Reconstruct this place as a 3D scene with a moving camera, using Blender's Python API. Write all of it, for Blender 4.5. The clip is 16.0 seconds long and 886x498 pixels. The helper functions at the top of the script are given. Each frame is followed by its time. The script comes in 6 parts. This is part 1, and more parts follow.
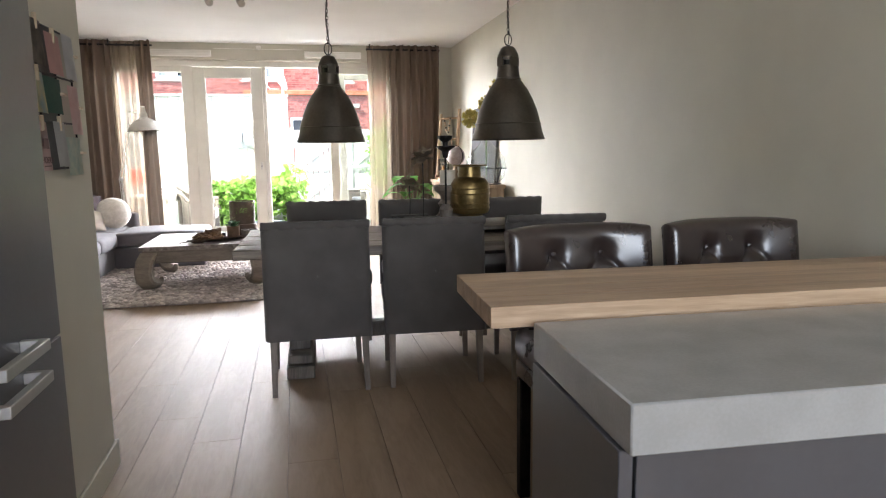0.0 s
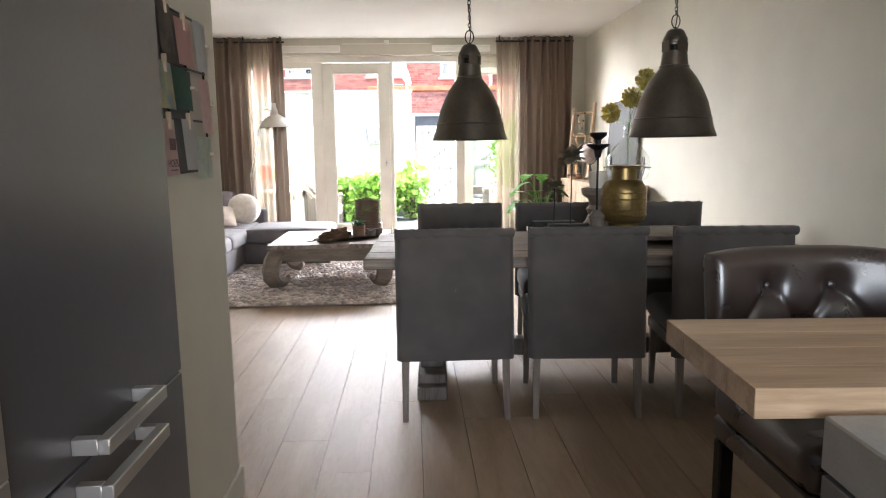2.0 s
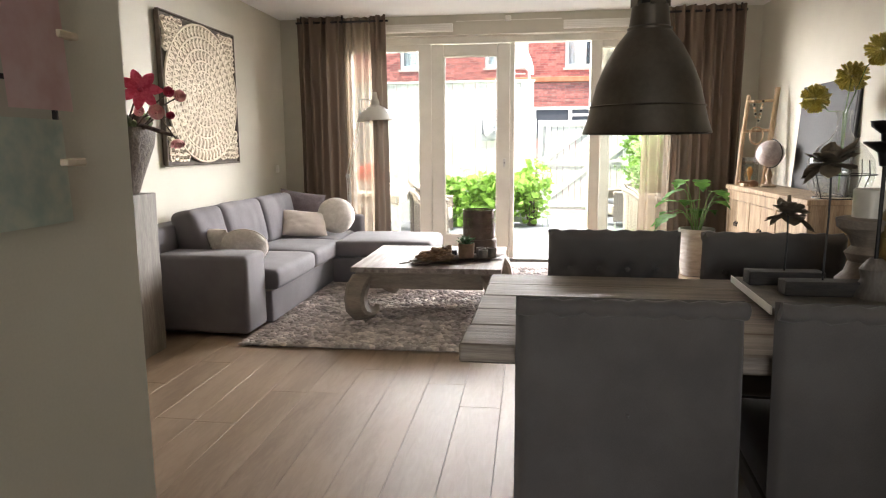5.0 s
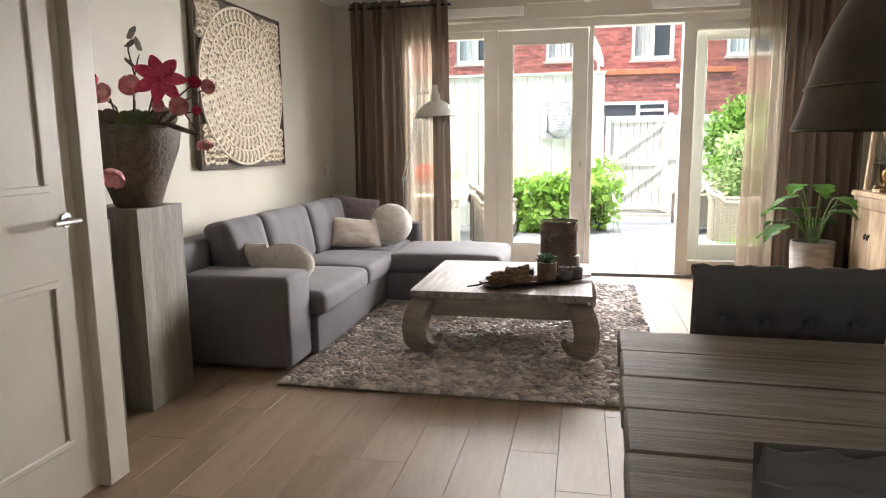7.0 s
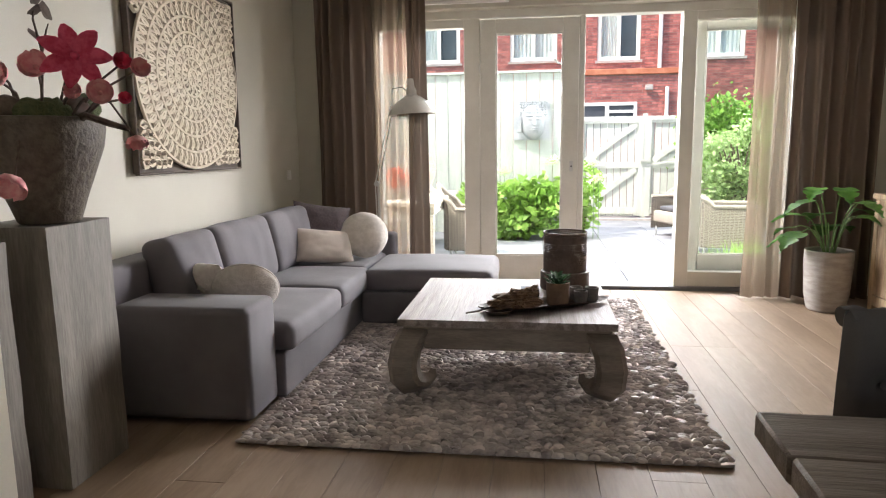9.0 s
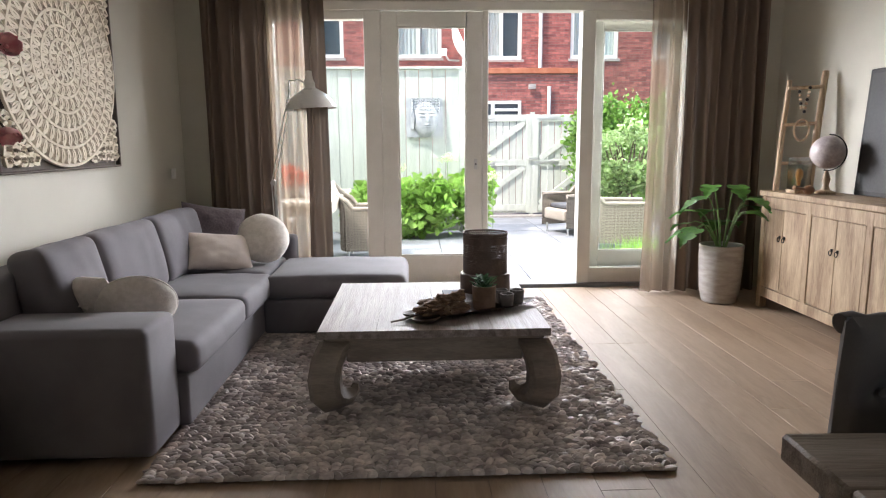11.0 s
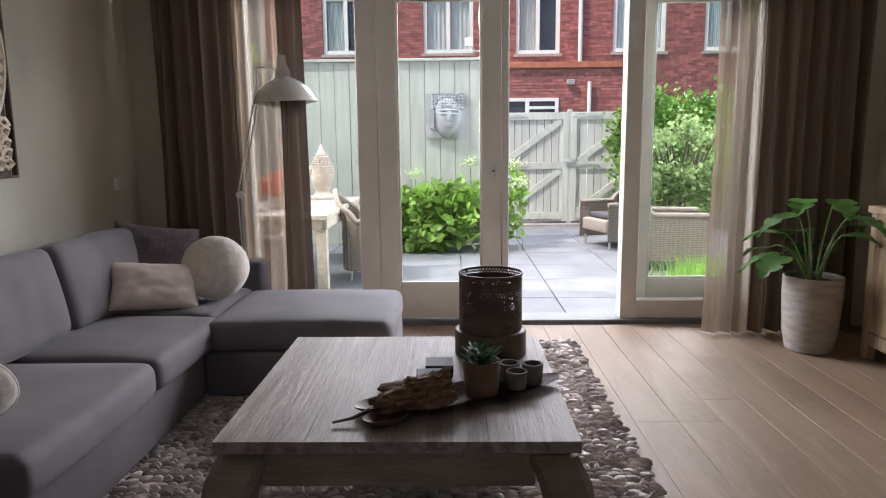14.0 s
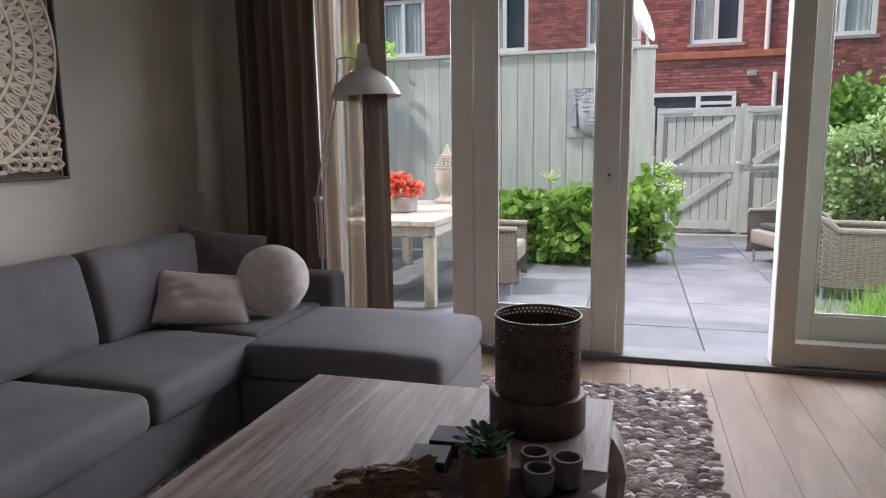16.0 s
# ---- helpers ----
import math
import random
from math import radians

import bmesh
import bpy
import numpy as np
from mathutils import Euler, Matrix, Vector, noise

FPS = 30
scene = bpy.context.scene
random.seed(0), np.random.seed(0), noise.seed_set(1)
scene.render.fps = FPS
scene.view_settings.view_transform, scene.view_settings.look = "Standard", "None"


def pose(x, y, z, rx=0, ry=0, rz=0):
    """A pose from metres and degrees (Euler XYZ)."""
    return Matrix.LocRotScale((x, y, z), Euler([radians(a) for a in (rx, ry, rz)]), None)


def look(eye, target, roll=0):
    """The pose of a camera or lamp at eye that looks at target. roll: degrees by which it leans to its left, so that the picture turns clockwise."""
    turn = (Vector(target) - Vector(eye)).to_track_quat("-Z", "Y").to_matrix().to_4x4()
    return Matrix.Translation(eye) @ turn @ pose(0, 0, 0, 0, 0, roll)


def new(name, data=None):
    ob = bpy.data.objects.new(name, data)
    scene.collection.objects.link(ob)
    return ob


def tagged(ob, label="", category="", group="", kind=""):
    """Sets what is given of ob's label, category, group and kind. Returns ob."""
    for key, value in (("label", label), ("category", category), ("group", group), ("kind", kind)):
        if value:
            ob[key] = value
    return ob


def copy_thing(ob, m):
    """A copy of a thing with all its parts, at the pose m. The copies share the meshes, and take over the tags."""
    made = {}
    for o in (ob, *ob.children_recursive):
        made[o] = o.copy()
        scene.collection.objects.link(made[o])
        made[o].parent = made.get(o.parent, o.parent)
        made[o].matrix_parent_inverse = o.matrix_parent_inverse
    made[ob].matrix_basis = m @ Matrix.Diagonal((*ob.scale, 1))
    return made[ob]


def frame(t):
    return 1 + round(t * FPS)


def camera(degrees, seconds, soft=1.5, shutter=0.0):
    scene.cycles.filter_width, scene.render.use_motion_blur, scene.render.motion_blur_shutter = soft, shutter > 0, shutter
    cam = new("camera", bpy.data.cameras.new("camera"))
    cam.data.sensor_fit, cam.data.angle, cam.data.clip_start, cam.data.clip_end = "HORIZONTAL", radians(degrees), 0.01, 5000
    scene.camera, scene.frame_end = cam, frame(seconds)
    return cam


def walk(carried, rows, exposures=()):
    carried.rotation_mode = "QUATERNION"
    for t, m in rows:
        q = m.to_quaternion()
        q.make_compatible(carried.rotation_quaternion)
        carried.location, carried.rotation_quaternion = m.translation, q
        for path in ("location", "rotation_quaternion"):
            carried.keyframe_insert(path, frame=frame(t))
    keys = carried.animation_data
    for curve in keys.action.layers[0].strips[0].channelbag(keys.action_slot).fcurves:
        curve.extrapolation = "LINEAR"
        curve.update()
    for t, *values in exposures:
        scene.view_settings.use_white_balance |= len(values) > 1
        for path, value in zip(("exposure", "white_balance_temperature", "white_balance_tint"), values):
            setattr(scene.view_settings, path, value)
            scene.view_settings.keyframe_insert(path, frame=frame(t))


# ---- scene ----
cam = camera(67.2, 16.0, soft=1.15)
PATH = [
    (0, (-0.449, 0.027, 1.218), (-0.028, 1.961, 0.931), -0.8),
    (0.5, (-0.452, 0.015, 1.222), (-0.164, 1.973, 0.935), -0.7),
    (1, (-0.471, 0.06, 1.226), (-0.264, 2.028, 0.937), -0.7),
    (1.5, (-0.505, 0.207, 1.222), (-0.365, 2.181, 0.93), -0.7),
    (2, (-0.548, 0.45, 1.239), (-0.461, 2.426, 0.943), -0.7),
    (2.5, (-0.52, 0.704, 1.227), (-0.462, 2.681, 0.934), -0.6),
    (3, (-0.502, 0.914, 1.241), (-0.49, 2.893, 0.946), -0.6),
    (3.5, (-0.534, 1.15, 1.222), (-0.601, 3.127, 0.927), -0.6),
    (4, (-0.584, 1.376, 1.257), (-0.701, 3.349, 0.952), -0.4),
    (4.5, (-0.586, 1.645, 1.224), (-0.748, 3.616, 0.926), -0.5),
    (5, (-0.606, 1.827, 1.249), (-0.86, 3.788, 0.946), -0.4),
    (7.5, (-0.968, 2.756, 1.266), (-1.372, 4.69, 0.958), -0.6),
    (8, (-1.074, 2.929, 1.229), (-1.421, 4.875, 0.929), -0.8),
    (8.5, (-1.115, 3.091, 1.246), (-1.415, 5.045, 0.945), -0.7),
    (9, (-1.169, 3.192, 1.245), (-1.445, 5.15, 0.945), -0.7),
    (9.5, (-1.28, 3.273, 1.244), (-1.456, 5.243, 0.942), -0.6),
    (10, (-1.371, 3.308, 1.234), (-1.39, 5.286, 0.933), -0.6),
    (10.2, (-1.391, 3.317, 1.235), (-1.358, 5.293, 0.932), -0.5),
    (12.3, (-1.354, 3.812, 1.261), (-1.259, 5.785, 0.945), -0.3),
    (12.5, (-1.336, 3.917, 1.241), (-1.26, 5.892, 0.931), -0.3),
    (13, (-1.318, 4.11, 1.25), (-1.27, 6.085, 0.939), -0.2),
    (13.5, (-1.231, 4.311, 1.264), (-1.205, 6.287, 0.952), -0.3),
    (14, (-1.137, 4.507, 1.252), (-1.175, 6.482, 0.944), -0.6),
    (14.5, (-1.073, 4.726, 1.274), (-1.201, 6.697, 0.958), -0.4),
    (15, (-1.008, 4.932, 1.263), (-1.215, 6.898, 0.955), -0.4),
    (15.5, (-0.864, 5.116, 1.259), (-1.169, 7.068, 0.952), -0.6),
    (16, (-0.743, 5.202, 1.238), (-1.287, 7.103, 0.938), -0.7),
]
EXPO = [(0, 2.2, 6300, 13), (2.5, 2.32, 6450, 13), (5, 1.92, 6800, 13), (7.5, 1.52, 6750, 13), (10, 1.25, 6450, 14), (12.5, 0.88, 6250, 15), (14.5, 0.27, 6300, 18), (16, -0.06, 6200, 20)]
SKY, SUN, GARDEN_FILL, SIDE_FILLS, KITCHEN = 0.16, 3.9, 1100, (200, 230), 19
walk(cam, [(t, look(eye, target, roll)) for t, eye, target, roll in PATH], EXPO)

# ---- world and light ----
world = bpy.data.worlds.new("sky")
scene.world = world
world.use_nodes = True
wn = world.node_tree
sky = wn.nodes.new("ShaderNodeTexSky")
sky.sky_type, sky.sun_disc = "NISHITA", False
SUN_DIR = Vector((0.60, 0.33, -0.90)).normalized()          # the way the light travels
sky.sun_elevation = math.asin(-SUN_DIR.z)
sky.sun_rotation = math.atan2(-SUN_DIR.x, -SUN_DIR.y)
wn.links.new(sky.outputs[0], wn.nodes["Background"].inputs[0])
wn.nodes["Background"].inputs[1].default_value = SKY
sun = new("sun", bpy.data.lights.new("sun", "SUN"))
sun.data.energy, sun.data.angle, sun.data.color = SUN, radians(0.6), (1.0, 0.95, 0.87)
sun.matrix_world = look((-6, 4, 12), Vector((-6, 4, 12)) + SUN_DIR)
garden_fill = new("garden_fill_lamp", bpy.data.lights.new("garden_fill_lamp", "AREA"))       # added lamp, unseen above the door lintel, that boosts sky light indoors
garden_fill.data.shape, garden_fill.data.size, garden_fill.data.size_y = "RECTANGLE", 13.0, 1.2
garden_fill.data.energy, garden_fill.data.color = GARDEN_FILL, (0.97, 0.98, 1.0)
garden_fill.matrix_world = look((1.6, 13.3, 4.1), (-1.2, 6.0, 1.2))
for energy, eye, target, w, h in ((SIDE_FILLS[0], (5.2, 15.5, 2.3), (-2.9, 6.0, 1.5), 2.6, 3.4), (SIDE_FILLS[1], (-5.4, 12.0, 3.1), (1.6, 6.4, 1.1), 3.4, 2.6)):
    side_fill = new("garden_side_fill_lamp", bpy.data.lights.new("garden_side_fill_lamp", "AREA"))      # added lamps, out of view left and right, that brighten the side walls
    side_fill.data.shape, side_fill.data.size, side_fill.data.size_y = "RECTANGLE", w, h
    side_fill.data.energy, side_fill.data.color = energy, (0.96, 0.975, 1.0)
    side_fill.data.spread = radians(85)
    side_fill.matrix_world = look(eye, target)
kitchen_daylight = new("kitchen_window_light", bpy.data.lights.new("kitchen_window_light", "AREA"))
kitchen_daylight.data.shape, kitchen_daylight.data.size, kitchen_daylight.data.size_y = "RECTANGLE", 1.9, 1.25
kitchen_daylight.data.energy, kitchen_daylight.data.color = KITCHEN, (0.93, 0.96, 1.0)
kitchen_daylight.matrix_world = look((-0.1, -2.22, 1.55), (-0.1, 2.0, 1.35))


# ---- materials ----
def surf(name, a, b, scale=6.0, rough=0.6, bump=0.1, stretch=(1, 1, 1), fine=60.0, metal=0.0, spread=0.12, sheen=0.0, coat=0.0, height=0.004, detail=6.0, obj_random=0.0, warp=0.0):
    """A procedural surface: two base colours mixed by coarse and fine noise, with relief and uneven gloss."""
    m = bpy.data.materials.new(name)
    m.use_nodes = True
    n, l = m.node_tree.nodes, m.node_tree.links
    p = n["Principled BSDF"]
    co = n.new("ShaderNodeTexCoord")
    mp = n.new("ShaderNodeMapping")
    mp.inputs["Scale"].default_value = stretch
    l.new(co.outputs["Object"], mp.inputs[0])
    if obj_random:
        info = n.new("ShaderNodeObjectInfo")
        mul = n.new("ShaderNodeVectorMath")
        mul.operation = "SCALE"
        comb = n.new("ShaderNodeCombineXYZ")
        for k in range(3):
            l.new(info.outputs["Random"], comb.inputs[k])
        l.new(comb.outputs[0], mul.inputs[0])
        mul.inputs["Scale"].default_value = 37.0
        l.new(mul.outputs[0], mp.inputs["Location"])
    big, small = n.new("ShaderNodeTexNoise"), n.new("ShaderNodeTexNoise")
    for t, s in ((big, scale), (small, fine)):
        t.inputs["Scale"].default_value, t.inputs["Detail"].default_value = s, detail
        t.inputs["Distortion"].default_value = warp
        l.new(mp.outputs[0], t.inputs["Vector"])
    ramp = n.new("ShaderNodeValToRGB")
    ramp.color_ramp.elements[0].position, ramp.color_ramp.elements[1].position = 0.34, 0.66
    ramp.color_ramp.elements[0].color, ramp.color_ramp.elements[1].color = (*a, 1), (*b, 1)
    add = n.new("ShaderNodeMath")
    add.operation, add.inputs[1].default_value = "MULTIPLY_ADD", 0.45
    l.new(small.outputs["Fac"], add.inputs[0])
    sub = n.new("ShaderNodeMath")
    sub.operation, sub.inputs[1].default_value, sub.inputs[2].default_value = "MULTIPLY_ADD", 1.0, -0.225
    l.new(big.outputs["Fac"], sub.inputs[0])
    l.new(sub.outputs[0], add.inputs[2])
    l.new(add.outputs[0], ramp.inputs[0])
    colour = ramp.outputs[0]
    if obj_random:
        hsv = n.new("ShaderNodeHueSaturation")
        val = n.new("ShaderNodeMapRange")
        val.inputs["To Min"].default_value, val.inputs["To Max"].default_value = 1 - obj_random, 1 + obj_random
        l.new(info.outputs["Random"], val.inputs[0])
        l.new(val.outputs[0], hsv.inputs["Value"])
        l.new(colour, hsv.inputs["Color"])
        colour = hsv.outputs[0]
    l.new(colour, p.inputs["Base Color"])
    rr = n.new("ShaderNodeMapRange")
    rr.inputs["To Min"].default_value, rr.inputs["To Max"].default_value = max(rough - spread, 0.02), min(rough + spread, 1)
    l.new(big.outputs["Fac"], rr.inputs[0])
    l.new(rr.outputs[0], p.inputs["Roughness"])
    p.inputs["Metallic"].default_value = metal
    p.inputs["Sheen Weight"].default_value = sheen
    p.inputs["Coat Weight"].default_value = coat
    if bump:
        bm_ = n.new("ShaderNodeBump")
        bm_.inputs["Strength"].default_value, bm_.inputs["Distance"].default_value = bump, height
        l.new(add.outputs[0], bm_.inputs["Height"])
        l.new(bm_.outputs[0], p.inputs["Normal"])
    return m


def glass_pane(name, tint=(0.97, 0.99, 0.98), gloss=0.015):
    """Thin clear glass: see-through, with a Fresnel mirror."""
    m = bpy.data.materials.new(name)
    m.use_nodes = True
    n, l = m.node_tree.nodes, m.node_tree.links
    n.remove(n["Principled BSDF"])
    mix, tr, gl = n.new("ShaderNodeMixShader"), n.new("ShaderNodeBsdfTransparent"), n.new("ShaderNodeBsdfGlossy")
    lw, pw, mr = n.new("ShaderNodeLayerWeight"), n.new("ShaderNodeMath"), n.new("ShaderNodeMapRange")
    tr.inputs[0].default_value = (*tint, 1)
    gl.inputs["Roughness"].default_value = 0.01
    pw.operation, pw.inputs[1].default_value = "POWER", 4.0
    lw.inputs["Blend"].default_value = 0.5
    mr.inputs["To Min"].default_value, mr.inputs["To Max"].default_value = gloss, 0.7
    l.new(lw.outputs["Facing"], pw.inputs[0])
    l.new(pw.outputs[0], mr.inputs[0])
    l.new(mr.outputs[0], mix.inputs[0])
    l.new(tr.outputs[0], mix.inputs[1])
    l.new(gl.outputs[0], mix.inputs[2])
    l.new(mix.outputs[0], n["Material Output"].inputs[0])
    return m


def sheer_cloth(name, colour, opacity, vary=0.1, glow=0.5):
    """A see-through woven cloth."""
    m = bpy.data.materials.new(name)
    m.use_nodes = True
    n, l = m.node_tree.nodes, m.node_tree.links
    n.remove(n["Principled BSDF"])
    mix, mix2 = n.new("ShaderNodeMixShader"), n.new("ShaderNodeMixShader")
    tr, df, tl = n.new("ShaderNodeBsdfTransparent"), n.new("ShaderNodeBsdfDiffuse"), n.new("ShaderNodeBsdfTranslucent")
    wave = n.new("ShaderNodeTexNoise")
    wave.inputs["Scale"].default_value = 14
    mr = n.new("ShaderNodeMapRange")
    mr.inputs["To Min"].default_value, mr.inputs["To Max"].default_value = opacity - vary, opacity + vary
    l.new(wave.outputs["Fac"], mr.inputs[0])
    df.inputs[0].default_value = tl.inputs[0].default_value = (*colour, 1)
    mix2.inputs[0].default_value = glow
    l.new(df.outputs[0], mix2.inputs[1])
    l.new(tl.outputs[0], mix2.inputs[2])
    l.new(mr.outputs[0], mix.inputs[0])
    l.new(tr.outputs[0], mix.inputs[1])
    l.new(mix2.outputs[0], mix.inputs[2])
    l.new(mix.outputs[0], n["Material Output"].inputs[0])
    return m


def leafy(name, a, b, trans=0.35):
    """Leaves: gloss on top, light showing through, and a colour that varies leaf by leaf."""
    m = surf(name, a, b, 9, 0.45, 0.1, fine=40)
    n, l = m.node_tree.nodes, m.node_tree.links
    p = n["Principled BSDF"]
    geo, hsv, mr = n.new("ShaderNodeNewGeometry"), n.new("ShaderNodeHueSaturation"), n.new("ShaderNodeMapRange")
    mr.inputs["To Min"].default_value, mr.inputs["To Max"].default_value = 0.65, 1.4
    l.new(geo.outputs["Random Per Island"], mr.inputs[0])
    l.new(mr.outputs[0], hsv.inputs["Value"])
    l.new(p.inputs["Base Color"].links[0].from_socket, hsv.inputs["Color"])
    l.new(hsv.outputs[0], p.inputs["Base Color"])
    tl, mix = n.new("ShaderNodeBsdfTranslucent"), n.new("ShaderNodeMixShader")
    l.new(hsv.outputs[0], tl.inputs[0])
    mix.inputs[0].default_value = trans
    l.new(p.outputs[0], mix.inputs[1])
    l.new(tl.outputs[0], mix.inputs[2])
    l.new(mix.outputs[0], n["Material Output"].inputs[0])
    return m


WALL = surf("wall_paint", (0.53, 0.50, 0.415), (0.57, 0.54, 0.45), 3, 0.6, 0.12, fine=220, height=0.002)
CEIL = surf("ceiling_paint", (0.80, 0.79, 0.77), (0.84, 0.83, 0.81), 2, 0.85, 0.1, fine=300, height=0.002)
WHITE = surf("white_paint", (0.74, 0.72, 0.66), (0.80, 0.78, 0.72), 5, 0.38, 0.06, fine=90, height=0.002)
CREAM = surf("cream_paint", (0.72, 0.68, 0.58), (0.77, 0.73, 0.63), 5, 0.38, 0.06, fine=90, height=0.002)
FRAME = surf("frame_paint", (0.66, 0.64, 0.57), (0.73, 0.71, 0.64), 5, 0.4, 0.06, fine=90, height=0.002)
OAK = surf("oak_floor", (0.245, 0.168, 0.108), (0.335, 0.24, 0.162), 1.2, 0.52, 0.14, stretch=(3.2, 0.5, 1), fine=11, spread=0.10, obj_random=0.06, height=0.002, warp=1.6)
JOINT = surf("floor_underlay", (0.15, 0.105, 0.068), (0.19, 0.135, 0.09), 5, 0.8, 0)
CABINET = surf("cabinet_front", (0.052, 0.051, 0.055), (0.064, 0.063, 0.068), 4, 0.30, 0.0, spread=0.03)
CABINET.node_tree.nodes["Principled BSDF"].inputs["Specular IOR Level"].default_value = 0.9
STEEL = surf("brushed_steel", (0.55, 0.54, 0.52), (0.64, 0.63, 0.61), 1.5, 0.42, 0.0, fine=6, metal=1.0, spread=0.03)
OVENGLASS = surf("oven_glass", (0.01, 0.01, 0.012), (0.016, 0.015, 0.016), 4, 0.06, 0)
BLACK = surf("black_metal", (0.012, 0.011, 0.011), (0.03, 0.027, 0.025), 20, 0.45, 0.15, metal=0.6)
WORKTOP = surf("grey_worktop", (0.27, 0.265, 0.255), (0.31, 0.305, 0.295), 9, 0.22, 0.04, fine=160, height=0.001)
BAROAK = surf("bar_oak", (0.34, 0.225, 0.135), (0.53, 0.385, 0.255), 2.4, 0.42, 0.25, stretch=(0.5, 7, 7), fine=18, height=0.002, warp=0.8)
SOFA = surf("sofa_fabric", (0.118, 0.108, 0.117), (0.155, 0.143, 0.152), 5, 0.82, 0.35, fine=420, sheen=0.15, height=0.002)
CHAIRFAB = surf("chair_fabric", (0.080, 0.071, 0.066), (0.108, 0.097, 0.090), 6, 0.85, 0.35, fine=420, sheen=0.2, height=0.002)
CHAIRWOOD = surf("chair_leg_wood", (0.16, 0.13, 0.105), (0.24, 0.2, 0.165), 6, 0.55, 0.2, stretch=(6, 6, 0.6))
LEATHER = surf("brown_leather", (0.028, 0.019, 0.017), (0.045, 0.031, 0.027), 10, 0.30, 0.14, fine=240, height=0.0015, coat=0.8)
LEATHER.node_tree.nodes["Principled BSDF"].inputs["Coat Roughness"].default_value = 0.26
OLDWOOD = surf("grey_old_wood", (0.14, 0.108, 0.082), (0.30, 0.25, 0.20), 2.6, 0.5, 0.6, stretch=(0.6, 9, 9), fine=20, height=0.006, warp=0.7)
TABLEBASE = surf("grey_washed_base", (0.10, 0.085, 0.07), (0.19, 0.165, 0.14), 4, 0.6, 0.4, stretch=(5, 5, 0.7), fine=30)
CTWOOD = surf("coffee_table_wood", (0.15, 0.115, 0.095), (0.34, 0.29, 0.26), 2.2, 0.5, 0.7, stretch=(9, 0.6, 9), fine=18, height=0.005, warp=0.7)
CTBASE = surf("coffee_table_base_wood", (0.17, 0.135, 0.105), (0.27, 0.225, 0.18), 4, 0.55, 0.35, stretch=(1, 5, 5), fine=30)
RUGWOOL = surf("rug_wool", (0.20, 0.175, 0.165), (0.46, 0.42, 0.39), 16, 0.95, 0.4, fine=120, obj_random=0.0)
CURTAIN = sheer_cloth("brown_curtain", (0.19, 0.142, 0.11), 0.985, 0.012, 0.12)
SHEER = sheer_cloth("sheer_cloth", (0.27, 0.205, 0.15), 0.76)
GLASS = glass_pane("window_glass")
PEDWOOD = surf("pedestal_wood", (0.15, 0.13, 0.108), (0.26, 0.235, 0.20), 3.2, 0.62, 0.6, stretch=(5, 5, 0.6), fine=26, height=0.006)
SBWOOD = surf("sideboard_wood", (0.21, 0.135, 0.078), (0.43, 0.315, 0.20), 2.6, 0.5, 0.4, stretch=(5, 5, 0.7), fine=22, height=0.003, warp=0.6)
PENDANT = surf("pendant_metal", (0.10, 0.088, 0.072), (0.13, 0.113, 0.092), 9, 0.34, 0.12, metal=0.85, spread=0.12)
LAMPWHITE = surf("lamp_enamel", (0.62, 0.6, 0.56), (0.70, 0.68, 0.63), 8, 0.3, 0.03)
CONCRETE = surf("concrete_pot", (0.30, 0.27, 0.245), (0.42, 0.385, 0.35), 8, 0.85, 0.4, stretch=(1, 1, 4), fine=80)
SOIL = surf("soil", (0.03, 0.022, 0.016), (0.06, 0.045, 0.03), 40, 0.95, 0.8, height=0.01)
MONSTERA = leafy("monstera_leaf", (0.045, 0.13, 0.028), (0.115, 0.27, 0.05), 0.4)
STEM = surf("plant_stem", (0.10, 0.19, 0.05), (0.16, 0.26, 0.08), 10, 0.5, 0.1)


# ---- mesh helpers ----
def box(bm, x0, x1, y0, y1, z0, z1, bevel=0.0, segs=1):
    """A box between two corners, its edges rounded off."""
    made = bmesh.ops.create_cube(bm, size=1.0, matrix=Matrix.Translation(((x0 + x1) / 2, (y0 + y1) / 2, (z0 + z1) / 2)) @ Matrix.Diagonal((x1 - x0, y1 - y0, z1 - z0, 1)))
    if bevel:
        edges = {e for v in made["verts"] for e in v.link_edges}
        bmesh.ops.bevel(bm, geom=list(edges), offset=bevel, segments=segs, affect="EDGES", profile=0.5)
    return bm


def lathe(bm, profile, segs=32, x=0, y=0, z=0, caps=True):
    """Turns a profile of (radius, height) round the z axis."""
    rings = [[bm.verts.new((x + r * math.cos(2 * math.pi * k / segs), y + r * math.sin(2 * math.pi * k / segs), z + h)) for k in range(segs)] for r, h in profile]
    for a, b in zip(rings, rings[1:]):
        for k in range(segs):
            bm.faces.new((a[k], a[(k + 1) % segs], b[(k + 1) % segs], b[k]))
    if caps:
        if profile[0][0] > 0.0005:
            bm.faces.new(rings[0][::-1])
        if profile[-1][0] > 0.0005:
            bm.faces.new(rings[-1])
    return bm


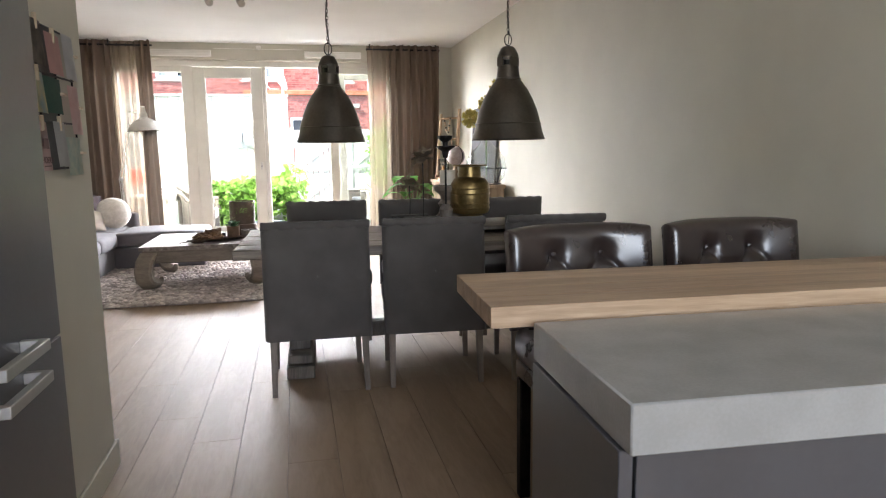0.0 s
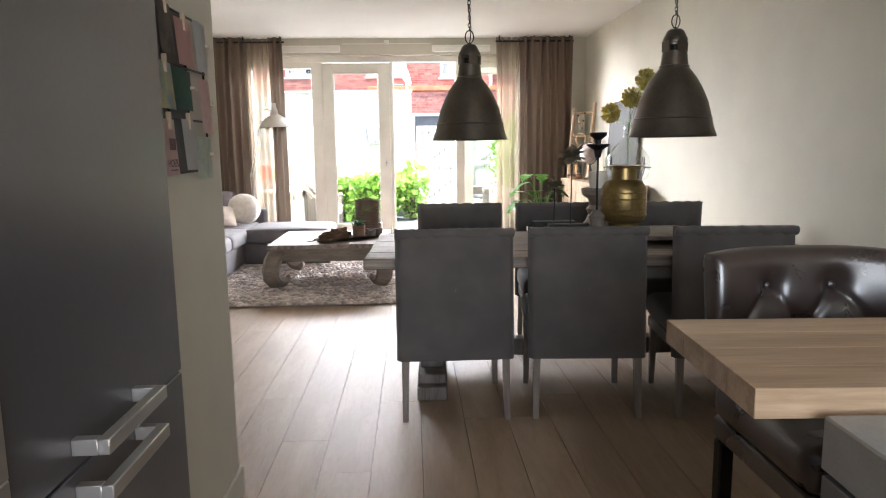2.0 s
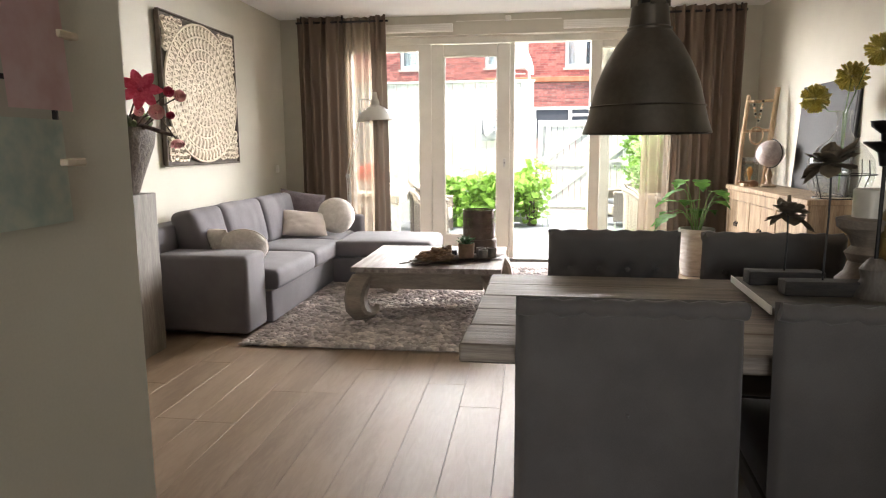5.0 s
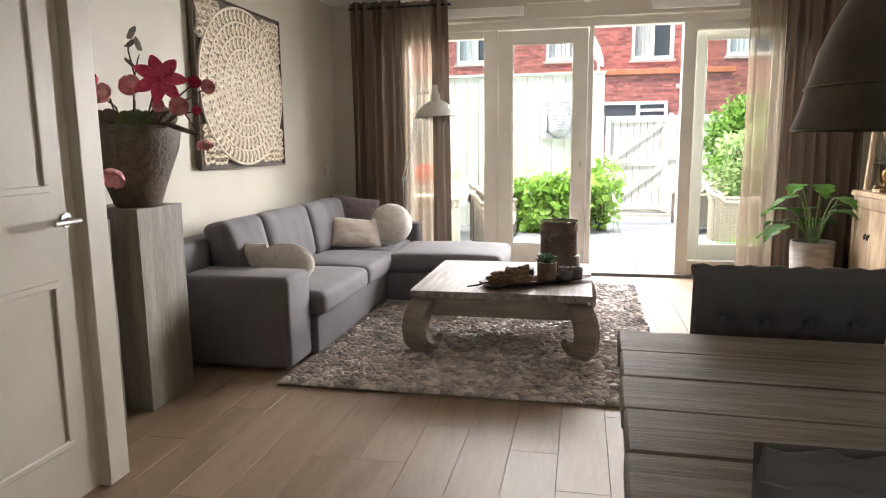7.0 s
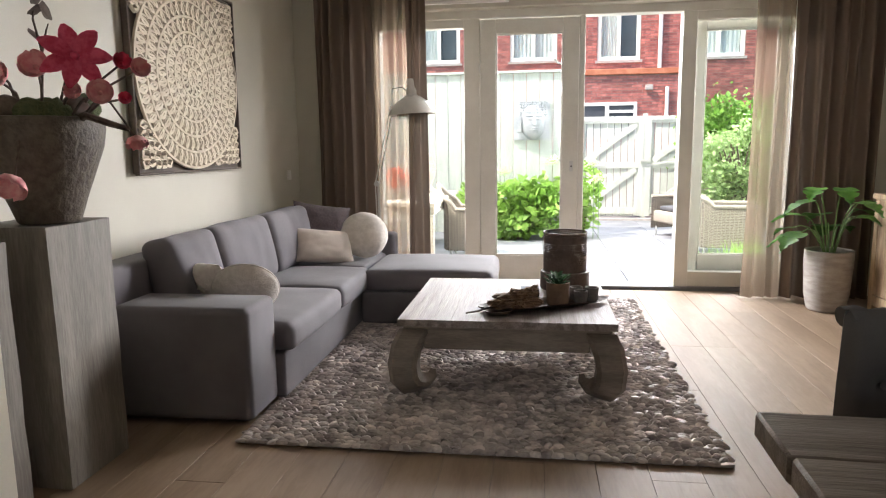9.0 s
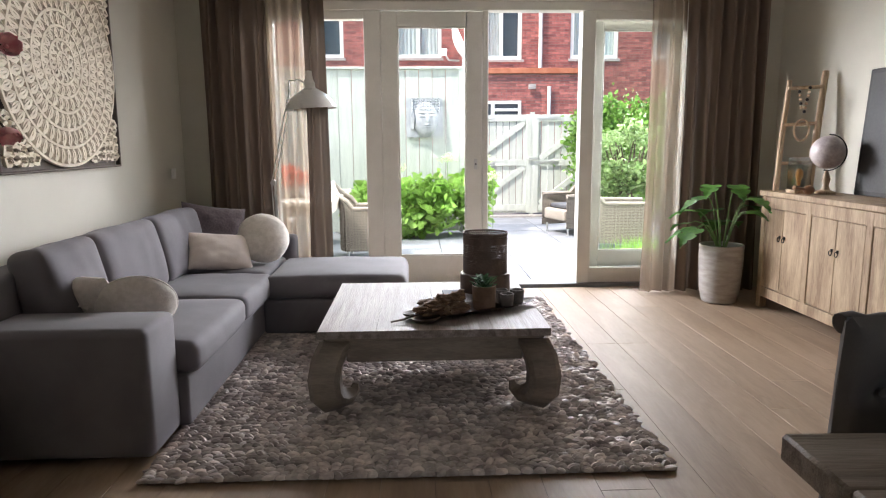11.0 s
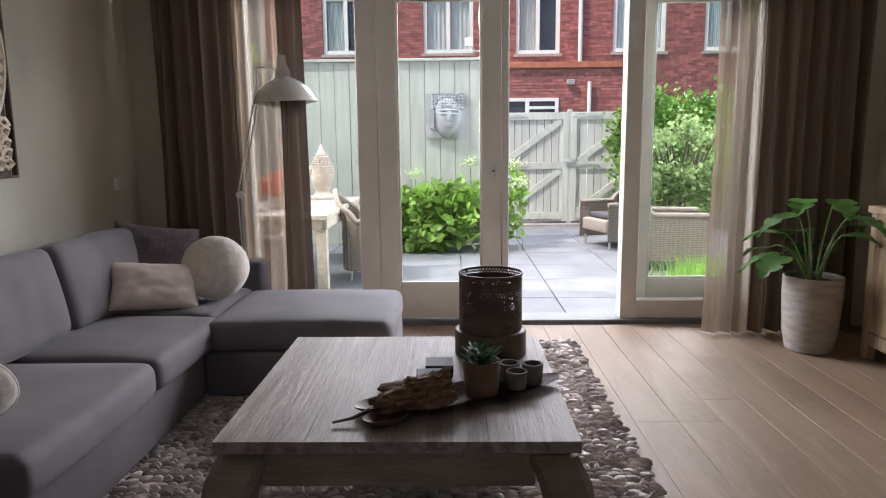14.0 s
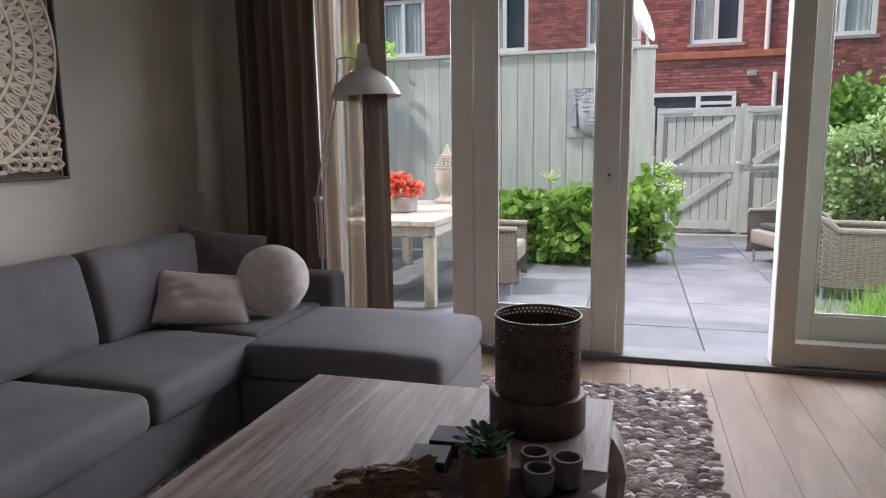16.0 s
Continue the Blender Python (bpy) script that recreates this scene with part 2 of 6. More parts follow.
def tube(bm, points, radius, segs=8, taper=1.0):
    """A round bar along a line of points."""
    pts = [Vector(p) for p in points]
    rings = []
    side = None
    for i, p in enumerate(pts):
        d = (pts[min(i + 1, len(pts) - 1)] - pts[max(i - 1, 0)]).normalized()
        if side is None:
            side = d.orthogonal().normalized()
        side = (side - d * side.dot(d)).normalized()
        up = d.cross(side)
        r = radius * (1 + (taper - 1) * i / max(len(pts) - 1, 1))
        rings.append([bm.verts.new(p + r * (math.cos(2 * math.pi * k / segs) * side + math.sin(2 * math.pi * k / segs) * up)) for k in range(segs)])
    for a, b in zip(rings, rings[1:]):
        for k in range(segs):
            bm.faces.new((a[k], a[(k + 1) % segs], b[(k + 1) % segs], b[k]))
    bm.faces.new(rings[0][::-1])
    bm.faces.new(rings[-1])
    return bm


def sheet(bm, f, nu, nv, closed=False):
    """A grid of points f(u, v), with u and v from 0 to 1."""
    g = [[bm.verts.new(f(i / nu, j / nv)) for j in range(nv + 1)] for i in range(nu + (0 if closed else 1))]
    for i in range(nu):
        for j in range(nv):
            bm.faces.new((g[i][j], g[(i + 1) % len(g)][j], g[(i + 1) % len(g)][j + 1], g[i][j + 1]))
    return bm


def pillow(bm, w, h, t, power=4.0, n=22, centre=(0, 0, 0), pinch=0.0, wrinkle=0.0):
    """A stuffed cushion in the x-z plane, w wide, h high, t thick, with seamed edges."""
    c = Vector(centre)
    for side in (1, -1):
        def f(u, v, s=side):
            a, b = 2 * u - 1, 2 * v - 1
            puff = max((1 - abs(a) ** power) * (1 - abs(b) ** power), 0) ** 0.5
            k = 1 - pinch * (1 - puff) * (1 - abs(a * b))
            wob = wrinkle * noise.noise(Vector((a * 3, b * 3, s * 2.0)))
            return c + Vector((a * w / 2 * k, s * (t / 2 * puff) + wob * puff, b * h / 2 * k))
        sheet(bm, f, n, n)
    bmesh.ops.remove_doubles(bm, verts=bm.verts, dist=0.0008)
    return bm


def slab(bm, x0, x1, y0, y1, z0, z1, r, power=3.0, n=14, crown=0.0):
    """An upholstered block: soft rounded edges of radius r and a crowned top."""
    made = bmesh.ops.create_cube(bm, size=1.0, matrix=Matrix.Translation(((x0 + x1) / 2, (y0 + y1) / 2, (z0 + z1) / 2)) @ Matrix.Diagonal((x1 - x0, y1 - y0, z1 - z0, 1)))
    edges = list({e for v in made["verts"] for e in v.link_edges})
    bmesh.ops.bevel(bm, geom=edges, offset=r, segments=4, affect="EDGES", profile=0.5)
    return bm


def smooth(ob, angle=40):
    ob.data.polygons.foreach_set("use_smooth", [True] * len(ob.data.polygons))
    ob.data.set_sharp_from_angle(angle=radians(angle))
    return ob


def part(name, bm, material, parent=None, label="", soft=40, m=None):
    """Links a bmesh as one mesh object, under a thing or a part."""
    bmesh.ops.recalc_face_normals(bm, faces=bm.faces)
    me = bpy.data.meshes.new(name)
    bm.to_mesh(me)
    bm.free()
    me.materials.append(material)
    ob = new(name, me)
    smooth(ob, soft)
    if parent is not None:
        ob.parent = parent
    if m is not None:
        ob.matrix_basis = m
    if label:
        ob["label"] = label
    return ob


def thing(name, label, category, x=0, y=0, z=0, rz=0, group="", kind=""):
    e = new(name)
    e.empty_display_size = 0.1
    e.matrix_world = pose(x, y, z, 0, 0, rz)
    return tagged(e, label, category, group, kind)


def B():
    return bmesh.new()


def structure(name, bm, material, label, category="wall", soft=30):
    return tagged(part(name, bm, material, None, "", soft), label, category, kind="structure")


# ---- the shell of the house ----
XR, XL, YB, H = 1.65, -3.28, 8.98, 2.60     # right wall, living room's left wall, window wall, ceiling
bm = box(B(), -3.5, 1.85, -2.5, 9.3, -0.2, -0.02)
floor = structure("floor", bm, JOINT, "wide oak plank floor with a light oiled finish", "floor")
structure("ceiling", box(B(), -3.6, 1.9, -2.5, 9.3, H, H + 0.25), CEIL, "smooth white painted ceiling", "ceiling")
structure("wall_east", box(B(), XR, XR + 0.2, -2.5, 9.3, -0.2, H), WALL, "plain wall painted soft olive grey")
structure("wall_west", box(B(), XL - 0.2, XL, 4.745, 9.3, -0.2, H), WALL, "plain wall painted soft olive grey")
bm = box(B(), XL, -2.62, YB, 9.3, -0.2, H)
box(bm, 0.98, XR, YB, 9.3, -0.2, H)
box(bm, -2.62, 0.98, YB, 9.3, 2.40, H)
structure("wall_north", bm, WALL, "window wall painted olive grey with a wide garden opening")
DY0, DY1 = 3.79, 4.65        # the hall door's opening
bm = box(B(), -2.72, -2.60, 2.62, DY0, -0.2, H)
box(bm, -2.72, -2.60, DY1, 4.745, -0.2, H)
box(bm, -2.72, -2.60, DY0, DY1, 2.09, H)
box(bm, XL - 0.2, -2.72, 4.625, 4.745, -0.2, H)
structure("wall_hall", bm, WALL, "hall wall painted olive grey around a white door")
bm = box(B(), -2.60, -1.20, 2.62, 2.768, -0.2, H)
box(bm, -1.32, -1.20, 1.925, 2.62, -0.2, H)
structure("wall_pier", bm, WALL, "olive grey wall end beside the tall kitchen units")
bm = box(B(), -2.0, -1.88, -2.5, 2.62, -0.2, H)
structure("wall_kitchen", bm, WALL, "olive grey wall behind the tall kitchen units")
bm = box(B(), -1.88, -1.1, -2.5, -2.3, -0.2, H)
box(bm, 0.9, XR, -2.5, -2.3, -0.2, H)
box(bm, -1.1, 0.9, -2.5, -2.3, -0.2, 0.9)
box(bm, -1.1, 0.9, -2.5, -2.3, 2.2, H)
structure("wall_south", bm, WALL, "kitchen wall painted olive grey with a wide window")
bm = box(B(), -1.198, -1.186, 1.93, 2.78, 0.0, 0.105, 0.003)
box(bm, -1.9, -1.198, 2.77, 2.78, 0.0, 0.105, 0.003)
structure("baseboard", bm, WALL, "plain baseboard painted like the wall", "baseboard")
bm = box(B(), XR - 0.012, XR - 0.002, -2.2, YB, 0.0, 0.09, 0.003)
structure("baseboard_east", bm, WALL, "plain baseboard painted like the wall", "baseboard")

# hall door: leaf, panels, casing and lever
hall_door = tagged(new("door_1"), "closed cream painted panel door with a steel lever", "door", kind="structure")
hall_door.location = (-2.60, 0, 0)
leaf = part("leaf", box(B(), -0.055, -0.015, DY0 + 0.035, DY1 - 0.035, 0.01, 2.055, 0.003), CREAM, hall_door)
for z0, z1 in ((0.22, 0.82), (1.12, 1.92)):
    bm = B()
    y0, y1 = DY0 + 0.15, DY1 - 0.15
    for k, (a, b, c, d) in enumerate(((y0, y1, z0, z0 + 0.025), (y0, y1, z1 - 0.025, z1), (y0, y0 + 0.025, z0 + 0.025, z1 - 0.025), (y1 - 0.025, y1, z0 + 0.025, z1 - 0.025))):
        box(bm, -0.016, -0.004, a, b, c, d, 0.004)
    part("panel_moulding", bm, CREAM, leaf)
bm = B()
for a, b, c, d in ((DY0 - 0.06, DY0 + 0.03, 0, 2.15), (DY1 - 0.03, DY1 + 0.085, 0, 2.15), (DY0 + 0.03, DY1 - 0.03, 2.06, 2.15)):
    box(bm, -0.08, 0.022, a, b, c, d, 0.006)
part("casing", bm, CREAM, hall_door)
bm = tube(B(), [(-0.015, 4.565, 1.02), (0.045, 4.565, 1.02), (0.052, 4.545, 1.02), (0.052, 4.44, 1.02)], 0.0095, 10)
part("lever", bm, STEEL, leaf, "brushed steel lever")
part("rose", lathe(B(), [(0.0, 0), (0.026, 0), (0.026, 0.008), (0.0, 0.008)], 24), STEEL, leaf, m=pose(-0.015, 4.565, 1.02, 0, 90, 0))

# ---- garden doors ----
WY = 9.13
bm = B()
for x0, x1 in ((-2.62, -2.54), (-1.80, -1.662), (0.015, 0.13), (0.90, 0.98)):
    box(bm, x0, x1, WY - 0.03, WY + 0.085, 0.03, 2.33, 0.004)
box(bm, -2.62, 0.98, WY - 0.04, WY + 0.085, 2.33, 2.40, 0.004)
for x0, x1 in ((-2.54, -1.80), (0.13, 0.90)):
    box(bm, x0, x1, WY - 0.02, WY + 0.07, 0.03, 0.16, 0.004)
    box(bm, x0, x1, WY - 0.02, WY + 0.07, 2.26, 2.33, 0.004)
window_1 = structure("window_1", bm, FRAME, "painted wooden garden door frame with fixed side panes", "window frame")
for x0, x1 in ((-2.54, -1.80), (0.13, 0.90)):
    pane = part("pane", box(B(), x0, x1, WY + 0.02, WY + 0.03, 0.16, 2.26), GLASS, window_1)
    pane.visible_shadow = False
bm = box(B(), -2.62, 0.98, WY - 0.06, WY + 0.16, -0.03, 0.03, 0.004)
structure("sill", bm, surf("stone_sill", (0.16, 0.165, 0.17), (0.21, 0.215, 0.22), 9, 0.5, 0.2), "low bluestone threshold under the garden doors", "sill")


def garden_leaf(name, label, x0, x1, y, handle_x):
    d = tagged(new(name), label, "door", kind="structure")
    bm = B()
    s = 0.135
    box(bm, x0, x0 + s, y, y + 0.055, 0.04, 2.32, 0.005)
    box(bm, x1 - s, x1, y, y + 0.055, 0.04, 2.32, 0.005)
    box(bm, x0 + s, x1 - s, y, y + 0.055, 0.04, 0.29, 0.005)
    box(bm, x0 + s, x1 - s, y, y + 0.055, 2.20, 2.32, 0.005)
    f = part("leaf_frame", bm, FRAME, d)
    p = part("pane", box(B(), x0 + s, x1 - s, y + 0.022, y + 0.032, 0.29, 2.20), GLASS, d)
    p.visible_shadow = False
    bm = B()
    for a, b, c, e in ((x0 + s, x1 - s, 0.29, 0.303), (x0 + s, x1 - s, 2.187, 2.20), (x0 + s, x0 + s + 0.013, 0.303, 2.187), (x1 - s - 0.013, x1 - s, 0.303, 2.187)):
        box(bm, a, b, y + 0.004, y + 0.02, c, e, 0.003)
    part("glazing_bead", bm, FRAME, d)
    bm = box(B(), handle_x - 0.014, handle_x + 0.014, y - 0.008, y, 1.03, 1.12, 0.003)
    h = part("lock_plate", bm, STEEL, d)
    bm = lathe(B(), [(0, 0), (0.007, 0), (0.007, 0.012), (0, 0.012)], 12)
    part("keyhole", bm, BLACK, h, m=pose(handle_x, y - 0.006, 1.075, 90))
    return d


garden_leaf("door_2", "closed glazed garden door painted off-white", -1.66, -0.82, WY - 0.035, -0.875)
garden_leaf("door_3", "glazed garden door folded open against the side pane outside", 0.10, 0.95, WY + 0.11, 0.88)
bm = box(B(), -0.818, -0.77, WY - 0.045, WY + 0.06, 0.04, 2.33, 0.006)
structure("trim", bm, FRAME, "painted meeting post of the garden doors", "trim")
for i, x0 in enumerate((-2.13, -0.28)):
    v = tagged(part("ventilation_grille", box(B(), x0, x0 + 0.72, YB - 0.05, YB - 0.002, 2.43, 2.51, 0.006), WHITE), "white window ventilation box above the garden doors", "vent", group="vents above the doors")
    for k in range(3):
        part("slot", box(B(), x0 + 0.03, x0 + 0.69, YB - 0.053, YB - 0.049, 2.447 + 0.018 * k, 2.455 + 0.018 * k), FRAME, v)
bm = tube(B(), [(-1.38, YB - 0.02, 2.53), (-0.30, YB - 0.02, 2.53)], 0.004, 6)
box(bm, -0.87, -0.81, YB - 0.05, YB, 2.52, 2.57, 0.006)
tagged(part("sensor_cable", bm, WHITE), "white sensor and thin cable above the doors", "cable")

# ---- kitchen ----
def tall_unit(y0, y1, label, cuts, handles=(), x=-1.073):
    """A tall kitchen unit with its fronts between the heights in cuts."""
    u = thing("tall_cabinet", label, "cabinet", x - 0.3, (y0 + y1) / 2, 0, group="tall kitchen units")
    ox, oy = x - 0.3, (y0 + y1) / 2
    part("body", box(B(), -0.38, 0.278, y0 - oy + 0.001, y1 - oy - 0.001, 0.0, 2.36), CABINET, u)
    for z0, z1 in zip(cuts, cuts[1:]):
        f = part("front", box(B(), 0.28, 0.30, y0 - oy + 0.003, y1 - oy - 0.003, z0 + 0.003, z1 - 0.003, 0.0015), CABINET, u)
        for hz in handles:
            if z0 < hz < z1:
                bm = box(B(), 0.338, 0.358, -0.165, 0.075, hz - 0.013, hz + 0.013, 0.002)
                box(bm, 0.30, 0.339, -0.165, -0.147, hz - 0.013, hz + 0.013, 0.001)
                box(bm, 0.30, 0.339, 0.057, 0.075, hz - 0.013, hz + 0.013, 0.001)
                part("handle", bm, STEEL, f, "square steel bar handle")
    return u


tall_unit(1.275, 1.915, "tall matt anthracite fridge cabinet with two bar handles", (0.08, 0.757, 2.36), (0.722, 0.797))
oven_unit = tall_unit(0.66, 1.27, "tall matt anthracite oven cabinet", (0.08, 0.765), ())
part("front", box(B(), 0.28, 0.30, -0.3, 0.3, 1.288, 2.357, 0.0015), CABINET, oven_unit)
part("front", box(B(), 0.28, 0.30, -0.3, 0.3, 1.24, 1.284, 0.0015), CABINET, oven_unit)
oven = thing("oven", "built-in oven with steel strip, bar handle and black glass", "oven", -1.373, 0.965, 0.80)
bm = B()
for a, b, c, d in ((-0.296, 0.296, -0.03, 0.035), (-0.296, 0.296, 0.235, 0.30), (-0.296, -0.235, 0.035, 0.235), (0.235, 0.296, 0.035, 0.235)):
    box(bm, 0.282, 0.312, a, b, c, d, 0.002)
part("door_frame", bm, STEEL, oven, "brushed steel door frame")
part("door_glass", box(B(), 0.284, 0.306, -0.234, 0.234, 0.036, 0.234, 0.001), OVENGLASS, oven)
part("control_strip", box(B(), 0.282, 0.308, -0.296, 0.296, 0.315, 0.43, 0.003), STEEL, oven)
bm = box(B(), 0.345, 0.362, -0.25, 0.205, 0.255, 0.277, 0.004)
for yy in (-0.23, 0.175):
    box(bm, 0.312, 0.346, yy, yy + 0.016, 0.258, 0.274)
part("handle", bm, STEEL, oven, "steel bar handle")
tall_unit(-0.3, 0.655, "tall matt anthracite storage cabinet", (0.08, 0.80, 2.36))

island = thing("kitchen_island", "anthracite kitchen island with plain fronts", "kitchen island", 0.8, 1.025, 0, -3)
part("body", box(B(), -0.77, 0.8, -0.17, 0.24, 0.0, 0.78), CABINET, island)
part("side_panel", box(B(), -0.795, -0.772, -0.19, 0.24, 0.0, 0.78, 0.002), CABINET, island)
for k in range(2):
    part("front", box(B(), -0.768 + 0.79 * k, 0.015 + 0.785 * k, -0.192, -0.172, 0.08, 0.776, 0.0015), CABINET, island)
bm = box(B(), 0.0, 1.62, 0.0, 0.47, 0.782, 0.862, 0.003)
tagged(part("worktop", bm, WORKTOP, m=pose(0.0, 0.85, 0, 0, 0, -3)), "thick grey composite worktop on the island", "worktop")
bar = thing("bar_top", "thick oak breakfast bar slab beside the worktop", "bar", 0.815, 1.5025, 0.845, -3)
for k in range(4):
    y0 = -0.197 + 0.0985 * k
    part("board", box(B(), -0.865, 0.845, y0, y0 + 0.098, 0, 0.047, 0.0012), BAROAK, bar)
part("bar_leg", box(B(), 0.70, 0.76, 0.0, 0.06, -0.845, 0.0, 0.004), BLACK, bar)


def tufted(bm, w, h, t, rows, depth=0.02, n=46, roll=0.0, bow=0.0, edge=0.05):
    """A buttoned panel in the x-z plane: its front, towards -y, dimples at the buttons. rows: (z, xs)."""
    pts = [(x, z) for z, xs in rows for x in xs]
    for s in (-1, 1):
        def f(u, v, s=s):
            a, b = (2 * u - 1), v
            x, z = a * w / 2, b * h
            e = min((1 - abs(a)) * w / 2, h - z, edge) / edge
            e2 = max(min(e, 1), 0)
            y = t / 2 * (1 - (1 - e2) ** 2.2) ** 0.5
            if s < 0:
                for px, pz in pts:
                    d2 = (x - px) ** 2 + (z - pz) ** 2
                    y -= depth * math.exp(-d2 / 0.0009) + 0.45 * depth * math.exp(-d2 / 0.006)
                for i, (px, pz) in enumerate(pts):
                    for qx, qz in pts[i + 1:]:
                        L2 = (qx - px) ** 2 + (qz - pz) ** 2
                        if L2 < 0.05 and abs(qz - pz) > 0.02:
                            k = ((x - px) * (qx - px) + (z - pz) * (qz - pz)) / L2
                            if 0 < k < 1:
                                dd = (x - px - k * (qx - px)) ** 2 + (z - pz - k * (qz - pz)) ** 2
                                y -= 0.35 * depth * math.exp(-dd / 0.00012)
            return Vector((x, s * y + bow * a * a, z - roll * abs(a) ** 3))
        sheet(bm, f, n, n if h > 0.3 else n // 2)
    bmesh.ops.remove_doubles(bm, verts=bm.verts, dist=0.0009)
    return bm


def bar_chair(x, y):
    c = thing("leather_bar_chair", "dark brown leather bar chair with buttoned back tucked under the bar", "chair", x, y, 0, group="leather chairs at the bar")
    rows = [(0.235, (-0.09, 0.09)), (0.115, (-0.20, 0.0, 0.20)), (0.0, (-0.09, 0.09))]
    back = part("backrest", tufted(B(), 0.545, 0.345, 0.11, rows, 0.026, 60, roll=0.02, bow=-0.05, edge=0.055), LEATHER, c, m=pose(0, 0.0, 0.62, -10))
    for z, xs in rows[:2]:
        for bx in xs:
            part("button", lathe(B(), [(0, -0.004), (0.008, -0.002), (0.009, 0.003), (0, 0.007)], 12), LEATHER, back, m=pose(bx, -0.024 - 0.05 * (bx / 0.29) ** 2, z, 90))
    part("seat", slab(B(), -0.26, 0.26, -0.50, -0.03, 0.50, 0.63, 0.05), LEATHER, c)
    part("apron", box(B(), -0.24, 0.24, -0.47, -0.02, 0.44, 0.50, 0.006), LEATHER, c)
    for sx in (-1, 1):
        for yy in (-0.45, -0.05):
            part("leg", box(B(), sx * 0.22 - 0.02, sx * 0.22 + 0.02, yy - 0.02, yy + 0.02, 0, 0.44, 0.004), BLACK, c)
    return c


bar_chair(0.515, 2.20)
bar_chair(1.12, 2.20)
pot = thing("cactus_pot", "small terracotta pot with a green succulent on the bar", "potted plant", 1.285, 1.625, 0.892)
TERRA = surf("terracotta", (0.36, 0.17, 0.09), (0.46, 0.24, 0.14), 9, 0.8, 0.2)
part("pot", lathe(B(), [(0.0, 0), (0.04, 0), (0.05, 0.085), (0.053, 0.09), (0.046, 0.09), (0.043, 0.075), (0, 0.075)], 24), TERRA, pot)
bm = B()
for k in range(26):
    a, r, hgt = k * 2.4, 0.012 + 0.03 * random.random(), 0.06 + 0.09 * random.random()
    tube(bm, [(0.012 * math.cos(a), 0.012 * math.sin(a), 0.075), (r * math.cos(a) * 0.8, r * math.sin(a) * 0.8, 0.075 + hgt * 0.6), (r * math.cos(a) * 1.3, r * math.sin(a) * 1.3, 0.075 + hgt)], 0.007, 5, 0.2)
part("leaves", bm, leafy("succulent", (0.06, 0.14, 0.05), (0.12, 0.24, 0.09)), pot)

# ---- dining table, chairs and pendants ----
table = thing("dining_table", "long dining table with a thick weathered plank top", "table", 0.322, 3.955, 0, -2)
for k in range(5):
    y0 = -0.4875 + 0.195 * k
    part("plank", box(B(), -1.09 + 0.004 * (k % 2), 1.09 - 0.004 * (k % 3), y0, y0 + 0.1943, 0.688, 0.74 + 0.001 * (k % 2), 0.006), OLDWOOD, table)
for sx in (-1, 1):
    bm = box(B(), sx * 0.78 - 0.075, sx * 0.78 + 0.075, -0.36, 0.36, 0.0, 0.07, 0.006)
    box(bm, sx * 0.78 - 0.068, sx * 0.78 + 0.068, -0.31, 0.31, 0.07, 0.12, 0.006)
    part("foot", bm, TABLEBASE, table)
    part("post", box(B(), sx * 0.78 - 0.06, sx * 0.78 + 0.06, -0.2, 0.2, 0.12, 0.60, 0.008), TABLEBASE, table)
    part("crosspiece", box(B(), sx * 0.78 - 0.065, sx * 0.78 + 0.065, -0.42, 0.42, 0.60, 0.686, 0.006), TABLEBASE, table)
part("stretcher", box(B(), -0.72, 0.72, -0.045, 0.045, 0.13, 0.22, 0.006), TABLEBASE, table)

rows_c = [(0.44, (-0.18, -0.06, 0.06, 0.18)), (0.32, (-0.12, 0.0, 0.12)), (0.2, (-0.18, -0.06, 0.06, 0.18))]
chair = thing("dining_chair", "grey upholstered dining chair with a buttoned back", "chair", -0.365, 3.36, 0, 180, group="chairs round the dining table")
back = part("backrest", tufted(B(), 0.54, 0.60, 0.075, rows_c, 0.028, 50, roll=0.0, edge=0.035), CHAIRFAB, chair, m=pose(0, -0.045, 0.285, 4))
bm = B()
tube(bm, [(-0.266 + 0.0266 * k, 0.024 + 0.006 * math.sin(k * 1.7), 0.578 + 0.004 * math.sin(k * 2.3)) for k in range(21)], 0.022, 12)
part("top_roll", bm, CHAIRFAB, back)
for z, xs in rows_c:
    for bx in xs:
        part("button", lathe(B(), [(0, -0.003), (0.010, -0.001), (0.011, 0.003), (0, 0.007)], 10), CHAIRFAB, back, m=pose(bx, -0.012, z, 90))
part("seat", slab(B(), -0.26, 0.26, -0.55, -0.06, 0.36, 0.485, 0.04), CHAIRFAB, chair)
part("seat_frame", box(B(), -0.25, 0.25, -0.53, -0.05, 0.30, 0.36, 0.006), CHAIRFAB, chair)
for sx in (-1, 1):
    for yy, lean in ((-0.49, 0.0), (-0.045, 0.03)):
        bm = tube(B(), [(sx * 0.235, yy + lean, 0.0), (sx * 0.23, yy, 0.32)], 0.018, 4, 1.35)
        part("leg", bm, CHAIRWOOD, chair)
for x in (0.235, 0.885):
    copy_thing(chair, pose(x, 3.34 if x < 0.5 else 3.285, 0, 0, 0, 180 - (4 if x < 0.5 else 5)))
for x, y, a in ((-0.25, 4.75, -1), (0.375, 4.705, -4), (1.0, 4.65, -4)):
    copy_thing(chair, pose(x, y, 0.012, 0, 0, a))


